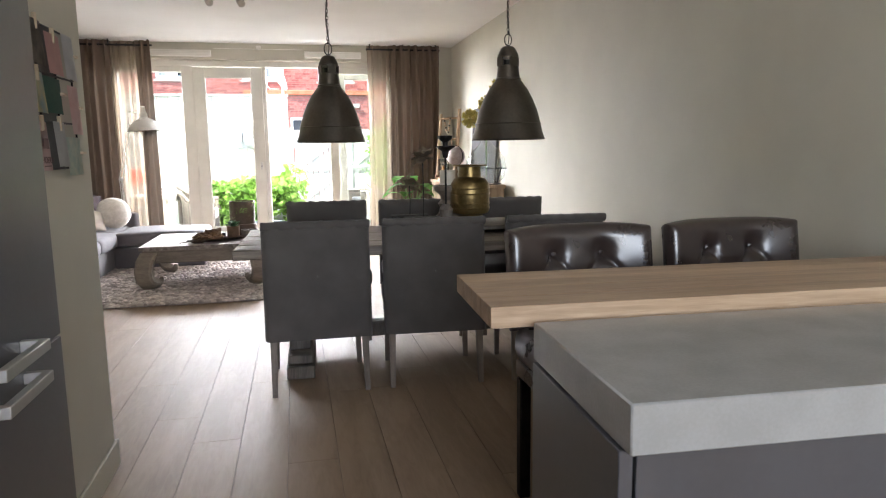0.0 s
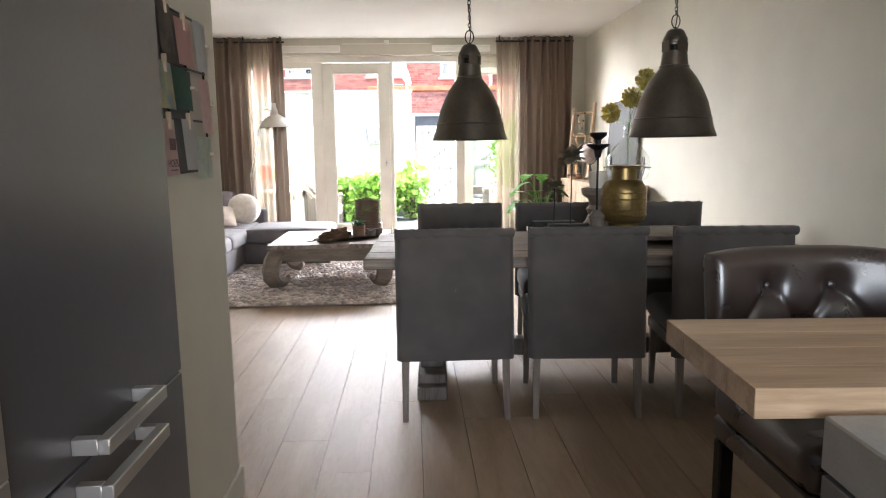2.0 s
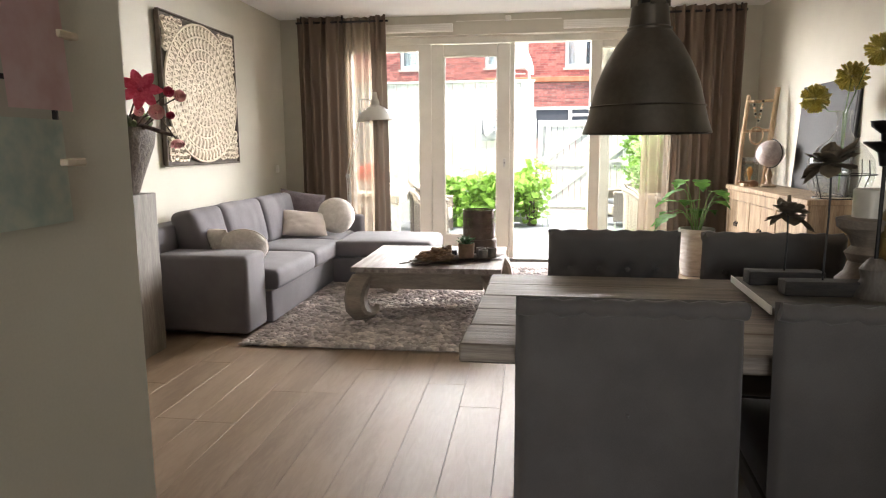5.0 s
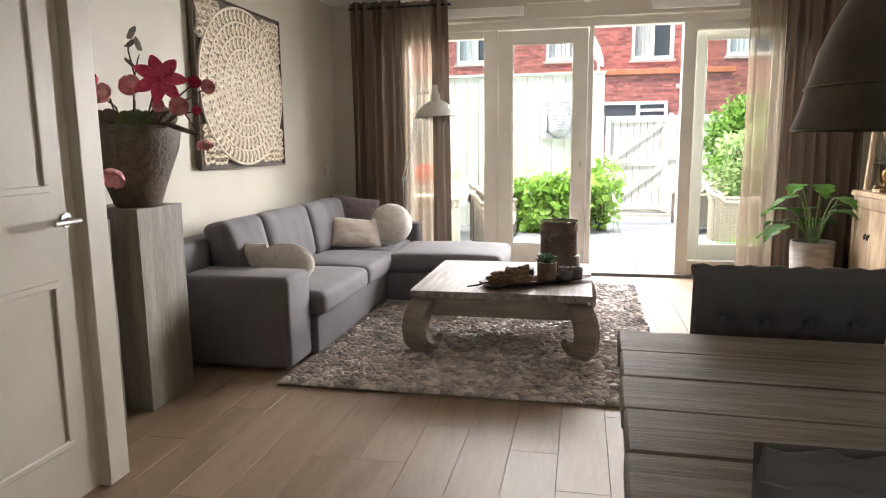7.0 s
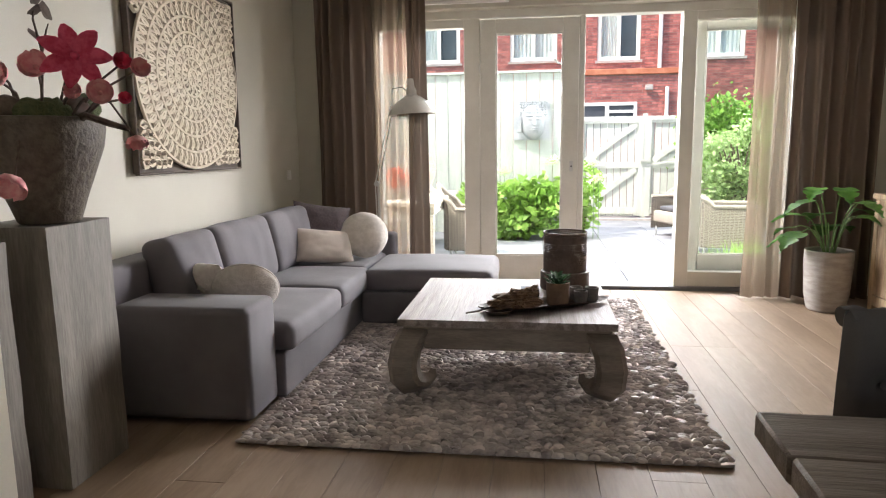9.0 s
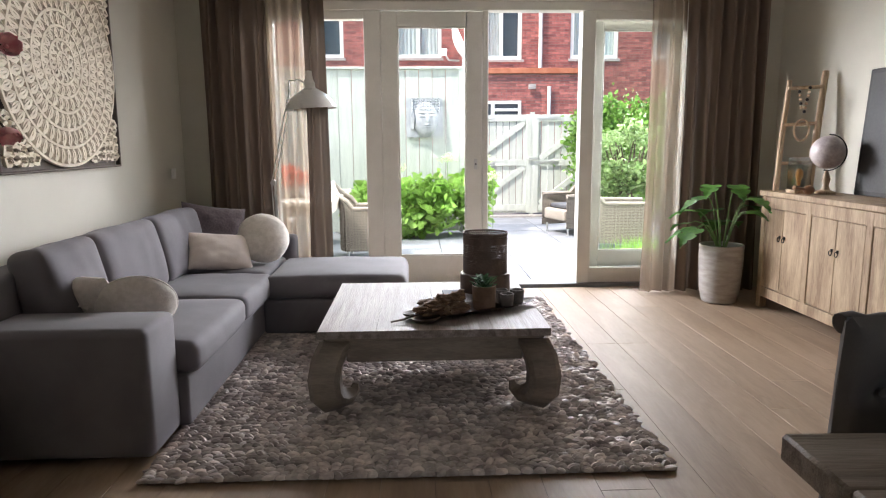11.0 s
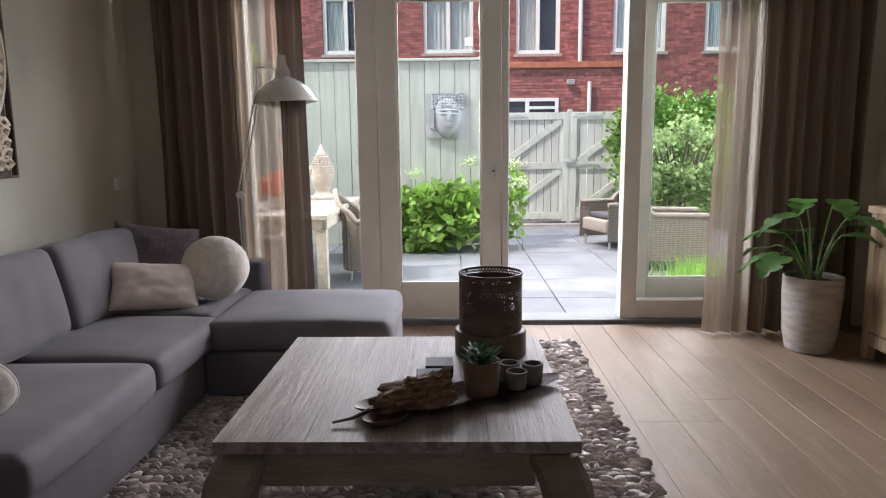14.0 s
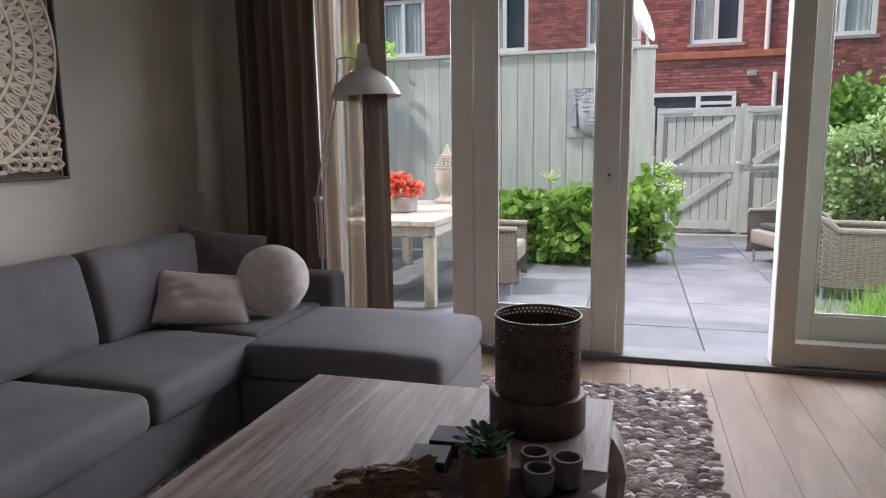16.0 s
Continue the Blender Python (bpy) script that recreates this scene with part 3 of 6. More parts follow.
def pendant(x, y, z, s):
    """A bell-shaped metal pendant hung on a chain. z: the rim's height."""
    p = thing("pendant_lamp", "dark antique metal bell pendant lamp on a chain", "pendant lamp", x, y, z, group="pendants over the dining table")
    prof = [(0.200, 0.0), (0.203, 0.003), (0.200, 0.012), (0.188, 0.045), (0.179, 0.085), (0.160, 0.16), (0.135, 0.22), (0.105, 0.275), (0.078, 0.31), (0.066, 0.325)]
    shade = [(r * s, h * s) for r, h in prof]
    inner = [(r * s - 0.004, h * s) for r, h in prof[::-1]]
    part("shade", lathe(B(), shade + inner[:-1] + [(prof[0][0] * s - 0.004, 0.001)], 56, caps=False), PENDANT, p)
    ring = lathe(B(), [(r * s, h * s) for r, h in ((0.1815, 0.084), (0.1835, 0.087), (0.1805, 0.090))], 56, caps=False)
    part("seam", ring, PENDANT, p)
    bm = lathe(B(), [(r * s, h * s) for r, h in ((0.068, 0.322), (0.070, 0.33), (0.064, 0.335), (0.056, 0.40))], 32, caps=False)
    part("neck", bm, PENDANT, p)
    for k in range(4):
        part("vent_bracket", box(B(), 0.048 * s, 0.056 * s, -0.026 * s, 0.026 * s, 0.395 * s, 0.445 * s, 0.002), PENDANT, p, m=pose(0, 0, 0, 0, 0, 90 * k + 17))
    part("cap", lathe(B(), [(r * s, h * s) for r, h in ((0.0, 0.44), (0.057, 0.44), (0.058, 0.452), (0.040, 0.49), (0.028, 0.50), (0.0, 0.505))], 28), PENDANT, p)
    part("socket", lathe(B(), [(0.0, 0.30 * s), (0.03, 0.31 * s), (0.03, 0.43 * s), (0.0, 0.43 * s)], 16), BLACK, p)
    zz, k = 0.505 * s, 0
    top = H - z
    chain = B()
    while zz < top - 0.04:
        R, m = (0.022, 0.034) if k == 0 else (0.007, 0.012)
        pts = []
        for i in range(13):
            a = 2 * math.pi * i / 12
            u, v = R * math.cos(a), m * math.sin(a)
            pts.append((u, 0, zz + m + v) if k % 2 == 0 else (0, u, zz + m + v))
        tube(chain, pts, 0.0032 if k == 0 else 0.0022, 5)
        zz += 2 * m - 0.005
        k += 1
    part("chain", chain, BLACK, p)
    part("cable", tube(B(), [(0.008 * math.sin(i * 0.9), 0.008 * math.cos(i * 0.7), 0.5 * s + (top - 0.5 * s) * i / 20) for i in range(21)], 0.0028, 6), BLACK, p)
    part("ceiling_rose", lathe(B(), [(0, top - 0.04), (0.045, top - 0.03), (0.055, top), (0, top)], 24), PENDANT, p)
    return p


pendant(-0.235, 4.08, 1.285, 0.995)
pendant(0.825, 3.97, 1.288, 1.10)
track = thing("spotlight_rail", "white ceiling rail with two small grey spotlights", "spotlight", -1.05, 6.25, H)
part("rail", box(B(), -0.16, 0.30, -0.015, 0.015, -0.03, 0.0, 0.003), WHITE, track)
for sx in (-0.07, 0.19):
    hd = part("spot_head", lathe(B(), [(0, 0), (0.03, 0), (0.032, 0.075), (0.024, 0.078), (0, 0.07)], 20), STEEL, track, m=pose(sx, 0, -0.06, 125, 0, 20))
    part("stem", tube(B(), [(sx, 0, -0.03), (sx, 0, -0.07)], 0.007, 8), STEEL, track)

# ---- sofa ----
sofa = thing("corner_sofa", "grey fabric corner sofa with a chaise and loose back cushions", "sofa", -2.84, 7.43, 0)
part("arm", slab(B(), -0.24, 0.42, -1.54, -1.22, 0.03, 0.555, 0.035), SOFA, sofa)
part("arm", slab(B(), -0.42, 0.52, 1.075, 1.25, 0.03, 0.555, 0.035), SOFA, sofa)
part("base", slab(B(), -0.42, 0.455, -1.22, 1.07, 0.03, 0.26, 0.015), SOFA, sofa)
part("back_frame", slab(B(), -0.42, -0.24, -1.54, 1.07, 0.03, 0.72, 0.03), SOFA, sofa)
part("chaise_base", slab(B(), 0.46, 1.38, 0.21, 0.98, 0.03, 0.255, 0.02), SOFA, sofa)


def seat_cushion(x0, x1, y0, y1, z0, z1, name="seat_cushion", r=0.045):
    """A seat cushion with a sagging, rounded front."""
    bm = slab(B(), x0, x1, y0, y1, z0, z1, r)
    bmesh.ops.subdivide_edges(bm, edges=[e for e in bm.edges if e.calc_length() > 0.15], cuts=10, use_grid_fill=True)
    cx, cy = (x0 + x1) / 2, (y0 + y1) / 2
    for v in bm.verts:
        a, b = (v.co.x - cx) / (x1 - x0) * 2, (v.co.y - cy) / (y1 - y0) * 2
        if v.co.z > (z0 + z1) / 2:
            v.co.z += 0.022 * (1 - a * a) * (1 - b ** 4) + 0.004 * noise.noise(v.co * 9)
        v.co.x += 0.012 * max(a, 0) * (1 - b * b) + 0.003 * noise.noise(v.co * 14)
    return part(name, bm, SOFA, sofa, soft=60)


seat_cushion(-0.24, 0.50, -1.215, -0.36, 0.26, 0.405)
seat_cushion(-0.24, 0.50, -0.355, 0.37, 0.26, 0.405)
seat_cushion(-0.24, 0.46, 0.375, 1.068, 0.26, 0.405)
seat_cushion(0.465, 1.385, 0.20, 0.99, 0.258, 0.405, "chaise_cushion", 0.05)
for k, (y0, y1) in enumerate(((-1.215, -0.735), (-0.725, 0.015), (0.025, 0.87))):
    bm = slab(B(), -0.09, 0.09, -(y1 - y0) / 2, (y1 - y0) / 2, -0.21, 0.21, 0.055)
    bmesh.ops.subdivide_edges(bm, edges=[e for e in bm.edges if e.calc_length() > 0.15], cuts=12, use_grid_fill=True)
    for v in bm.verts:
        a, b = v.co.y / (y1 - y0) * 2, v.co.z / 0.21
        v.co.x += 0.035 * (1 if v.co.x > 0 else 0) * (1 - a ** 4) * (1 - b * b) + 0.010 * noise.noise(Vector((k * 5, v.co.y * 11, v.co.z * 3)))
        v.co.z += 0.012 * noise.noise(Vector((k * 3.1, v.co.y * 5, 0)))
    part("back_cushion", bm, SOFA, sofa, soft=60, m=pose(-0.165, (y0 + y1) / 2, 0.605, 0, -12, 0))

CREAMFAB = surf("cream_cushion", (0.66, 0.57, 0.50), (0.76, 0.67, 0.60), 7, 0.9, 0.4, fine=200, sheen=0.3)
PLUM = surf("plum_knit", (0.082, 0.058, 0.062), (0.125, 0.092, 0.096), 60, 0.9, 0.6, fine=160, sheen=0.3)
TEDDY = surf("teddy_wool", (0.64, 0.58, 0.51), (0.76, 0.70, 0.63), 30, 0.95, 0.8, fine=260, sheen=0.4, height=0.006)


def cushion(label, mat_, w, h, t, m, pinch=0.12, power=2.6):
    c = tagged(part("cushion", pillow(B(), w, h, t, power, 26, pinch=pinch, wrinkle=0.012), mat_, soft=60), label, "cushion", group="cushions on the sofa")
    c.matrix_world = m
    return c


cushion("plum brown knitted cushion leaning on the sofa back", PLUM, 0.46, 0.38, 0.13, pose(-2.84, 8.22, 0.645, -26, 10, 30))
cushion("pale pink beige rectangular cushion on the sofa", CREAMFAB, 0.46, 0.27, 0.15, pose(-2.72, 7.90, 0.535, -30, 8, 34))
bm = B()
lathe(bm, [(0.0, -0.09), (0.06, -0.088), (0.12, -0.075), (0.165, -0.045), (0.178, -0.012), (0.181, 0.0), (0.178, 0.012), (0.165, 0.045), (0.12, 0.075), (0.06, 0.088), (0.0, 0.09)], 40)
for v in bm.verts:
    v.co += 0.006 * noise.noise_vector(v.co * 9)
rc = tagged(part("round_cushion", bm, TEDDY, soft=80), "round off-white woolly cushion on the sofa", "cushion", group="cushions on the sofa")
rc.matrix_world = pose(-2.47, 8.12, 0.595, 68, 0, 22)
cushion("grey cream fringed boho cushion behind the sofa arm", TEDDY, 0.40, 0.32, 0.14, pose(-2.92, 6.42, 0.535, 36, -4, -8), 0.05)
bm = B()
lathe(bm, [(0.0, -0.075), (0.08, -0.07), (0.15, -0.05), (0.192, -0.02), (0.204, -0.006), (0.204, 0.006), (0.192, 0.02), (0.15, 0.05), (0.08, 0.07), (0.0, 0.075)], 40)
for v in bm.verts:
    v.co += 0.007 * noise.noise_vector(v.co * 8)
rc2 = tagged(part("round_cushion", bm, TEDDY, soft=80), "plump beige cushion with pale piping against the sofa arm", "cushion", group="cushions on the sofa")
part("piping", tube(B(), [(0.206 * math.cos(2 * math.pi * k / 40), 0.206 * math.sin(2 * math.pi * k / 40), 0) for k in range(41)], 0.005, 6), TEDDY, rc2)
rc2.matrix_world = pose(-2.66, 6.40, 0.535, 118, 0, 20) @ Matrix.Diagonal((0.84, 0.78, 1.0, 1))
bm = B()
for k in range(140):
    t = random.random()
    p0 = Vector((-3.10 + 0.30 * t, 6.36 + 0.04 * math.sin(k * 7.1), 0.60 + 0.09 * random.random() - 0.08 * t))
    tube(bm, [p0, p0 + Vector((0.02 * math.sin(k), -0.01, 0.012)), p0 + Vector((0.035 * math.sin(k * 2.1), 0.012 * math.cos(k), 0.02 - 0.05 * random.random()))], 0.006, 5, 0.6)
tagged(part("cushion_fringe", bm, TEDDY), "cream wool fringe on the boho cushion", "fringe", kind="stuff")

# ---- coffee table and rug ----
ct = thing("coffee_table", "square oriental coffee table with curled legs", "coffee table", -1.31, 6.81, 0.035)
for k in range(4):
    x0 = -0.525 + 0.2625 * k
    part("top_board", box(B(), x0, x0 + 0.2622, -0.525, 0.525, 0.353, 0.388, 0.0008), CTWOOD, ct)
for sx, sy, w, d in ((0, -1, 0.40, 0.03), (0, 1, 0.40, 0.03), (-1, 0, 0.03, 0.40), (1, 0, 0.03, 0.40)):
    cx, cy = sx * 0.475, sy * 0.475
    part("apron", box(B(), cx - w if not sx else cx - 0.02, cx + w if not sx else cx + 0.02, cy - 0.02 if not sx else cy - 0.40, cy + 0.02 if not sx else cy + 0.40, 0.235, 0.352, 0.006), CTBASE, ct)
part("under_frame", box(B(), -0.50, 0.50, -0.50, 0.50, 0.335, 0.3525, 0.004), CTBASE, ct)
LEGP = [(0.43, 0.345, 0.062), (0.462, 0.295, 0.064), (0.488, 0.235, 0.065), (0.500, 0.165, 0.066), (0.495, 0.105, 0.066), (0.474, 0.066, 0.058), (0.440, 0.045, 0.044), (0.405, 0.042, 0.032), (0.378, 0.062, 0.023), (0.372, 0.094, 0.013)]


def curled_leg(sx, sy):
    """One thick leg on the corner's diagonal that bulges outward and curls in at the foot."""
    bm = B()
    rings = []
    for i, (d, z, r) in enumerate(LEGP):
        before, after = LEGP[max(i - 1, 0)], LEGP[min(i + 1, len(LEGP) - 1)]
        td, tz = (after[0] - before[0]) * math.sqrt(2), after[1] - before[1]
        length = math.hypot(td, tz)
        nd, nz = -tz / length, td / length
        ring = []
        for out, side in ((1, 0.18), (0.18, 1), (-0.18, 1), (-1, 0.18), (-1, -0.18), (-0.18, -1), (0.18, -1), (1, -0.18)):
            o, q = out * r * 1.3 / math.sqrt(2), side * r * 1.3 / math.sqrt(2)
            ring.append(bm.verts.new((sx * (d + nd * o + q), sy * (d + nd * o - q), min(max(z + nz * out * r * 1.3, 0.0), 0.3345))))
        rings.append(ring)
    for p, q in zip(rings, rings[1:]):
        for k in range(8):
            bm.faces.new((p[k], p[(k + 1) % 8], q[(k + 1) % 8], q[k]))
    bm.faces.new(rings[0])
    bm.faces.new(rings[-1])
    bmesh.ops.recalc_face_normals(bm, faces=bm.faces[:])
    return part("leg", bm, CTBASE, ct, soft=40)


for sx in (-1, 1):
    for sy in (-1, 1):
        curled_leg(sx, sy)

RX0, RX1, RY0, RY1 = -2.42, -0.40, 5.75, 8.62
rug = tagged(part("rug", box(B(), RX0, RX1, RY0, RY1, 0.001, 0.012, 0.004), RUGWOOL), "chunky wool rug in mixed greys and beiges", "rug")
verts, faces = [], []
nr = random.Random(4)
y = RY0
while y < RY1:
    x = RX0 + 0.02 * nr.random()
    while x < RX1:
        L, W, hh, a = 0.022 + 0.011 * nr.random(), 0.013 + 0.005 * nr.random(), 0.012 + 0.012 * nr.random(), nr.gauss(0, 0.4)
        c, s = math.cos(a), math.sin(a)
        i0 = len(verts)
        for u in range(5):
            ux = u / 2 - 1
            wd = W * math.sqrt(max(1 - ux * ux * 0.9, 0.02))
            for k in range(5):
                th = math.pi * k / 4
                lx, ly, lz = ux * L, wd * math.cos(th), 0.012 + hh * math.sin(th) * math.sqrt(max(1 - ux * ux * 0.8, 0.05))
                verts.append((x + c * lx - s * ly, y + s * lx + c * ly, lz))
        for u in range(4):
            for k in range(4):
                q = i0 + u * 5 + k
                faces.append((q, q + 1, q + 6, q + 5))
        x += 0.038 + 0.014 * nr.random()
    y += 0.0262
me = bpy.data.meshes.new("pile")
me.from_pydata(verts, [], faces)
RUGLOOP = leafy("rug_loop_wool", (0.32, 0.27, 0.25), (0.62, 0.55, 0.50), 0.0)
RUGLOOP.node_tree.nodes["Principled BSDF"].inputs["Roughness"].default_value = 0.95
me.materials.append(RUGLOOP)
ob = new("pile", me)
ob.parent = rug
tagged(smooth(ob), kind="stuff")

# ---- pedestals, wall carving, curtains ----
def pedestal(x0, x1, y0, y1, h, label):
    p = thing("pedestal", label, "pedestal", (x0 + x1) / 2, (y0 + y1) / 2, 0, group="wooden pedestals")
    w, d = (x1 - x0) / 2, (y1 - y0) / 2
    bm = box(B(), -w, w, -d, d, 0, h)
    bmesh.ops.subdivide_edges(bm, edges=bm.edges[:], cuts=5, use_grid_fill=True)
    for v in bm.verts:
        v.co += 0.006 * noise.noise_vector(v.co * 6)
        v.co.z = min(max(v.co.z, 0.0), h)
    part("column", bm, PEDWOOD, p, soft=25)
    return p


pedestal(-3.22, -2.872, 5.30, 5.65, 0.985, "tall rough grey wooden column under a vase")
pedestal(-3.22, -2.905, 4.84, 5.15, 0.955, "rough grey wooden column beside the hall door")


def curtain(name, label, x0, x1, z0, z1, y, folds, amp, material, group, flare=0.0):
    c = thing(name, label, "curtain", (x0 + x1) / 2, y, 0, group=group)
    w = x1 - x0
    bm = B()

    def f(u, v):
        z = z0 + (z1 - z0) * v
        low = 1 - v
        a = u * folds * 2 * math.pi + 0.35 * math.sin(u * 9 + 2) * low + 0.25 * math.sin(u * 23)
        k = amp * (0.75 + 0.35 * math.sin(u * 17 + x0 * 7)) * (1.0 + 0.15 * low)
        return Vector(((u - 0.5) * w * (1 + flare * low ** 3) + 0.012 * math.sin(a * 0.5 + low * 3), k * math.sin(a) - 0.05 * flare * low ** 6 + 0.01 * noise.noise(Vector((u * 12, low * 3, x0))), z))

    sheet(bm, f, int(folds * 14), 36)
    part("cloth", bm, material, c, soft=80)
    return c


CY = 8.80
curtain("curtain", "heavy brown curtain hanging in folds beside the garden doors", -3.03, -2.52, 0.02, 2.585, CY, 5.5, 0.045, CURTAIN, "garden curtains")
curtain("sheer_curtain", "sheer beige curtain beside the garden doors", -2.55, -2.22, 0.02, 2.58, CY + 0.05, 4, 0.03, SHEER, "garden curtains")
curtain("curtain", "narrow brown curtain fold before the garden doors", -2.25, -2.07, 0.02, 2.585, CY - 0.01, 1.8, 0.04, CURTAIN, "garden curtains")
curtain("sheer_curtain", "sheer beige curtain pooling on the floor", 0.50, 0.80, 0.01, 2.58, CY + 0.02, 3.5, 0.035, SHEER, "garden curtains", 0.1)
curtain("curtain", "heavy brown curtain hanging in folds beside the garden doors", 0.78, 1.44, 0.02, 2.585, CY, 7, 0.05, CURTAIN, "garden curtains")
for x0, x1 in ((-3.04, -2.06), (0.49, 1.45)):
    r = thing("curtain_rod", "dark metal curtain rod under the ceiling", "curtain rod", (x0 + x1) / 2, CY, 2.53, group="curtain rods")
    w = (x1 - x0) / 2
    part("rod", tube(B(), [(-w, 0, 0), (w, 0, 0)], 0.011, 10), BLACK, r)
    for k in range(3):
        part("bracket", box(B(), -w + 0.05 + k * (w - 0.05) - 0.008, -w + 0.05 + k * (w - 0.05) + 0.008, 0.012, 0.028, 0.0, 0.07, 0.002), BLACK, r)
    for k in range(9):
        ring = []
        for i in range(13):
            a = 2 * math.pi * i / 12
            ring.append((-w + 0.1 + k * (2 * w - 0.2) / 8, 0.021 * math.cos(a), 0.021 * math.sin(a)))
        part("eyelet", tube(B(), ring, 0.0035, 5), BLACK, r)

# carved wall panel: rings and petals of openwork over a dark backing
carving = thing("carved_wall_panel", "square whitewashed carved mandala panel on the wall", "wall panel", XL, 7.075, 1.68)
carving.scale = (1, 1.085, 0.985)
CARVED = surf("whitewashed_carving", (0.66, 0.57, 0.44), (0.80, 0.72, 0.58), 14, 0.8, 0.4, fine=120)
CARVEBACK = surf("carving_dark_edge", (0.10, 0.08, 0.065), (0.16, 0.13, 0.105), 9, 0.8, 0.3)
part("backing", box(B(), 0.003, 0.02, -0.56, 0.56, -0.56, 0.56, 0.003), CARVEBACK, carving, "dark backing board")
bm = B()
for a, b, c, d in ((-0.57, 0.57, 0.558, 0.57), (-0.57, 0.57, -0.57, -0.558), (-0.57, -0.558, -0.558, 0.558), (0.558, 0.57, -0.558, 0.558)):
    box(bm, 0.02, 0.05, a, b, c, d, 0.003)
part("rim", bm, CARVEBACK, carving)
bm = B()
radii = [0.05, 0.115, 0.185, 0.265, 0.355, 0.45, 0.545]
for r in radii:
    pts = [(0.046, r * math.cos(2 * math.pi * k / 72), r * math.sin(2 * math.pi * k / 72)) for k in range(73)]
    tube(bm, pts, 0.0115, 5)
part("carved_ring", bm, CARVED, carving)
bm = B()


def petal(bm, r0, r1, a, half):
    """One carved leaf between two rings, with a slit in it."""
    pts = []
    n = 8
    for k in range(n + 1):
        t = k / n
        pts.append((r0 + (r1 - r0) * t, a + half * math.sin(math.pi * t) * (1 - 0.25 * t)))
    for k in range(n - 1, 0, -1):
        t = k / n
        pts.append((r0 + (r1 - r0) * t, a - half * math.sin(math.pi * t) * (1 - 0.25 * t)))
    loop = [(0.044, r * math.cos(b), r * math.sin(b)) for r, b in pts] + [(0.044, r0 * math.cos(a), r0 * math.sin(a))]
    tube(bm, loop, 0.0125, 4)


for i, (r0, r1) in enumerate(zip([0.0] + radii, radii)):
    n = (8, 12, 18, 26, 36, 46, 58)[i]
    for k in range(n):
        a = 2 * math.pi * (k + 0.5 * (i % 2)) / n
        petal(bm, r0 + 0.006, r1 - 0.006, a, 0.42 * 2 * math.pi / n)
        if i > 1:
            rr, aa = (r0 + r1) / 2, a + math.pi / n
            c0 = [(0.044, (rr + 0.016 * math.cos(q)) * math.cos(aa) - 0.011 * math.sin(q) * math.sin(aa), (rr + 0.016 * math.cos(q)) * math.sin(aa) + 0.011 * math.sin(q) * math.cos(aa)) for q in [2 * math.pi * j / 8 for j in range(9)]]
            tube(bm, c0, 0.0095, 4)
            tube(bm, [(0.047, (r0 + 0.012) * math.cos(a), (r0 + 0.012) * math.sin(a)), (0.047, rr * math.cos(a + 0.12 / n), rr * math.sin(a + 0.12 / n)), (0.047, (r1 - 0.012) * math.cos(a), (r1 - 0.012) * math.sin(a))], 0.0075, 4)
cr = random.Random(9)
for sy in (-1, 1):
    for sz in (-1, 1):
        for iu in range(10):
            for iv in range(10):
                yy, zz = 0.10 + 0.050 * iu + 0.01 * cr.random(), 0.10 + 0.050 * iv + 0.01 * cr.random()
                if math.hypot(yy, zz) < 0.568 or yy > 0.537 or zz > 0.537:
                    continue
                a = cr.random() * 6.28
                c0 = [(0.044, sy * (yy + 0.027 * math.cos(q + a) + 0.008 * math.cos(3 * q)), sz * (zz + 0.022 * math.sin(q + a))) for q in [2 * math.pi * j / 9 for j in range(10)]]
                tube(bm, c0, 0.0125, 4)
part("carved_petals", bm, CARVED, carving)
sw = thing("wall_switch", "small white wall switch", "light switch", XL, 8.71, 1.03)
part("plate", box(B(), 0.001, 0.012, -0.04, 0.04, -0.04, 0.04, 0.003), WHITE, sw)
part("rocker", box(B(), 0.012, 0.018, -0.026, 0.026, -0.026, 0.026, 0.002), WHITE, sw)

# ---- sideboard ----
SX0, SX1, SY0, SY1, SH = 1.23, 1.63, 6.50, 8.32, 0.888
sb = thing("sideboard", "rustic elm sideboard with plain plank doors", "sideboard", SX0, SY0, 0)
L = SY1 - SY0
part("top", box(B(), -0.02, 0.385, -0.02, L + 0.015, SH - 0.04, SH, 0.006), SBWOOD, sb)
part("body", box(B(), 0.012, 0.38, 0.03, L - 0.03, 0.14, SH - 0.041), SBWOOD, sb)
for yy in (0.0, L / 3, 2 * L / 3, L):
    y0 = min(max(yy - 0.03, 0.0), L - 0.06)
    part("stile", box(B(), -0.004, 0.05, y0, y0 + 0.06, 0.0 if yy in (0.0, L) else 0.14, SH - 0.041, 0.004), SBWOOD, sb)
part("bottom_rail", box(B(), -0.006, 0.03, 0.062, L - 0.062, 0.09, 0.165, 0.004), SBWOOD, sb)
part("top_rail", box(B(), -0.002, 0.02, 0.062, L - 0.062, SH - 0.125, SH - 0.042, 0.003), SBWOOD, sb)
for yy in (0.0, L - 0.06):
    part("leg", box(B(), 0.31, 0.37, yy, yy + 0.06, 0.0, 0.14, 0.004), SBWOOD, sb)
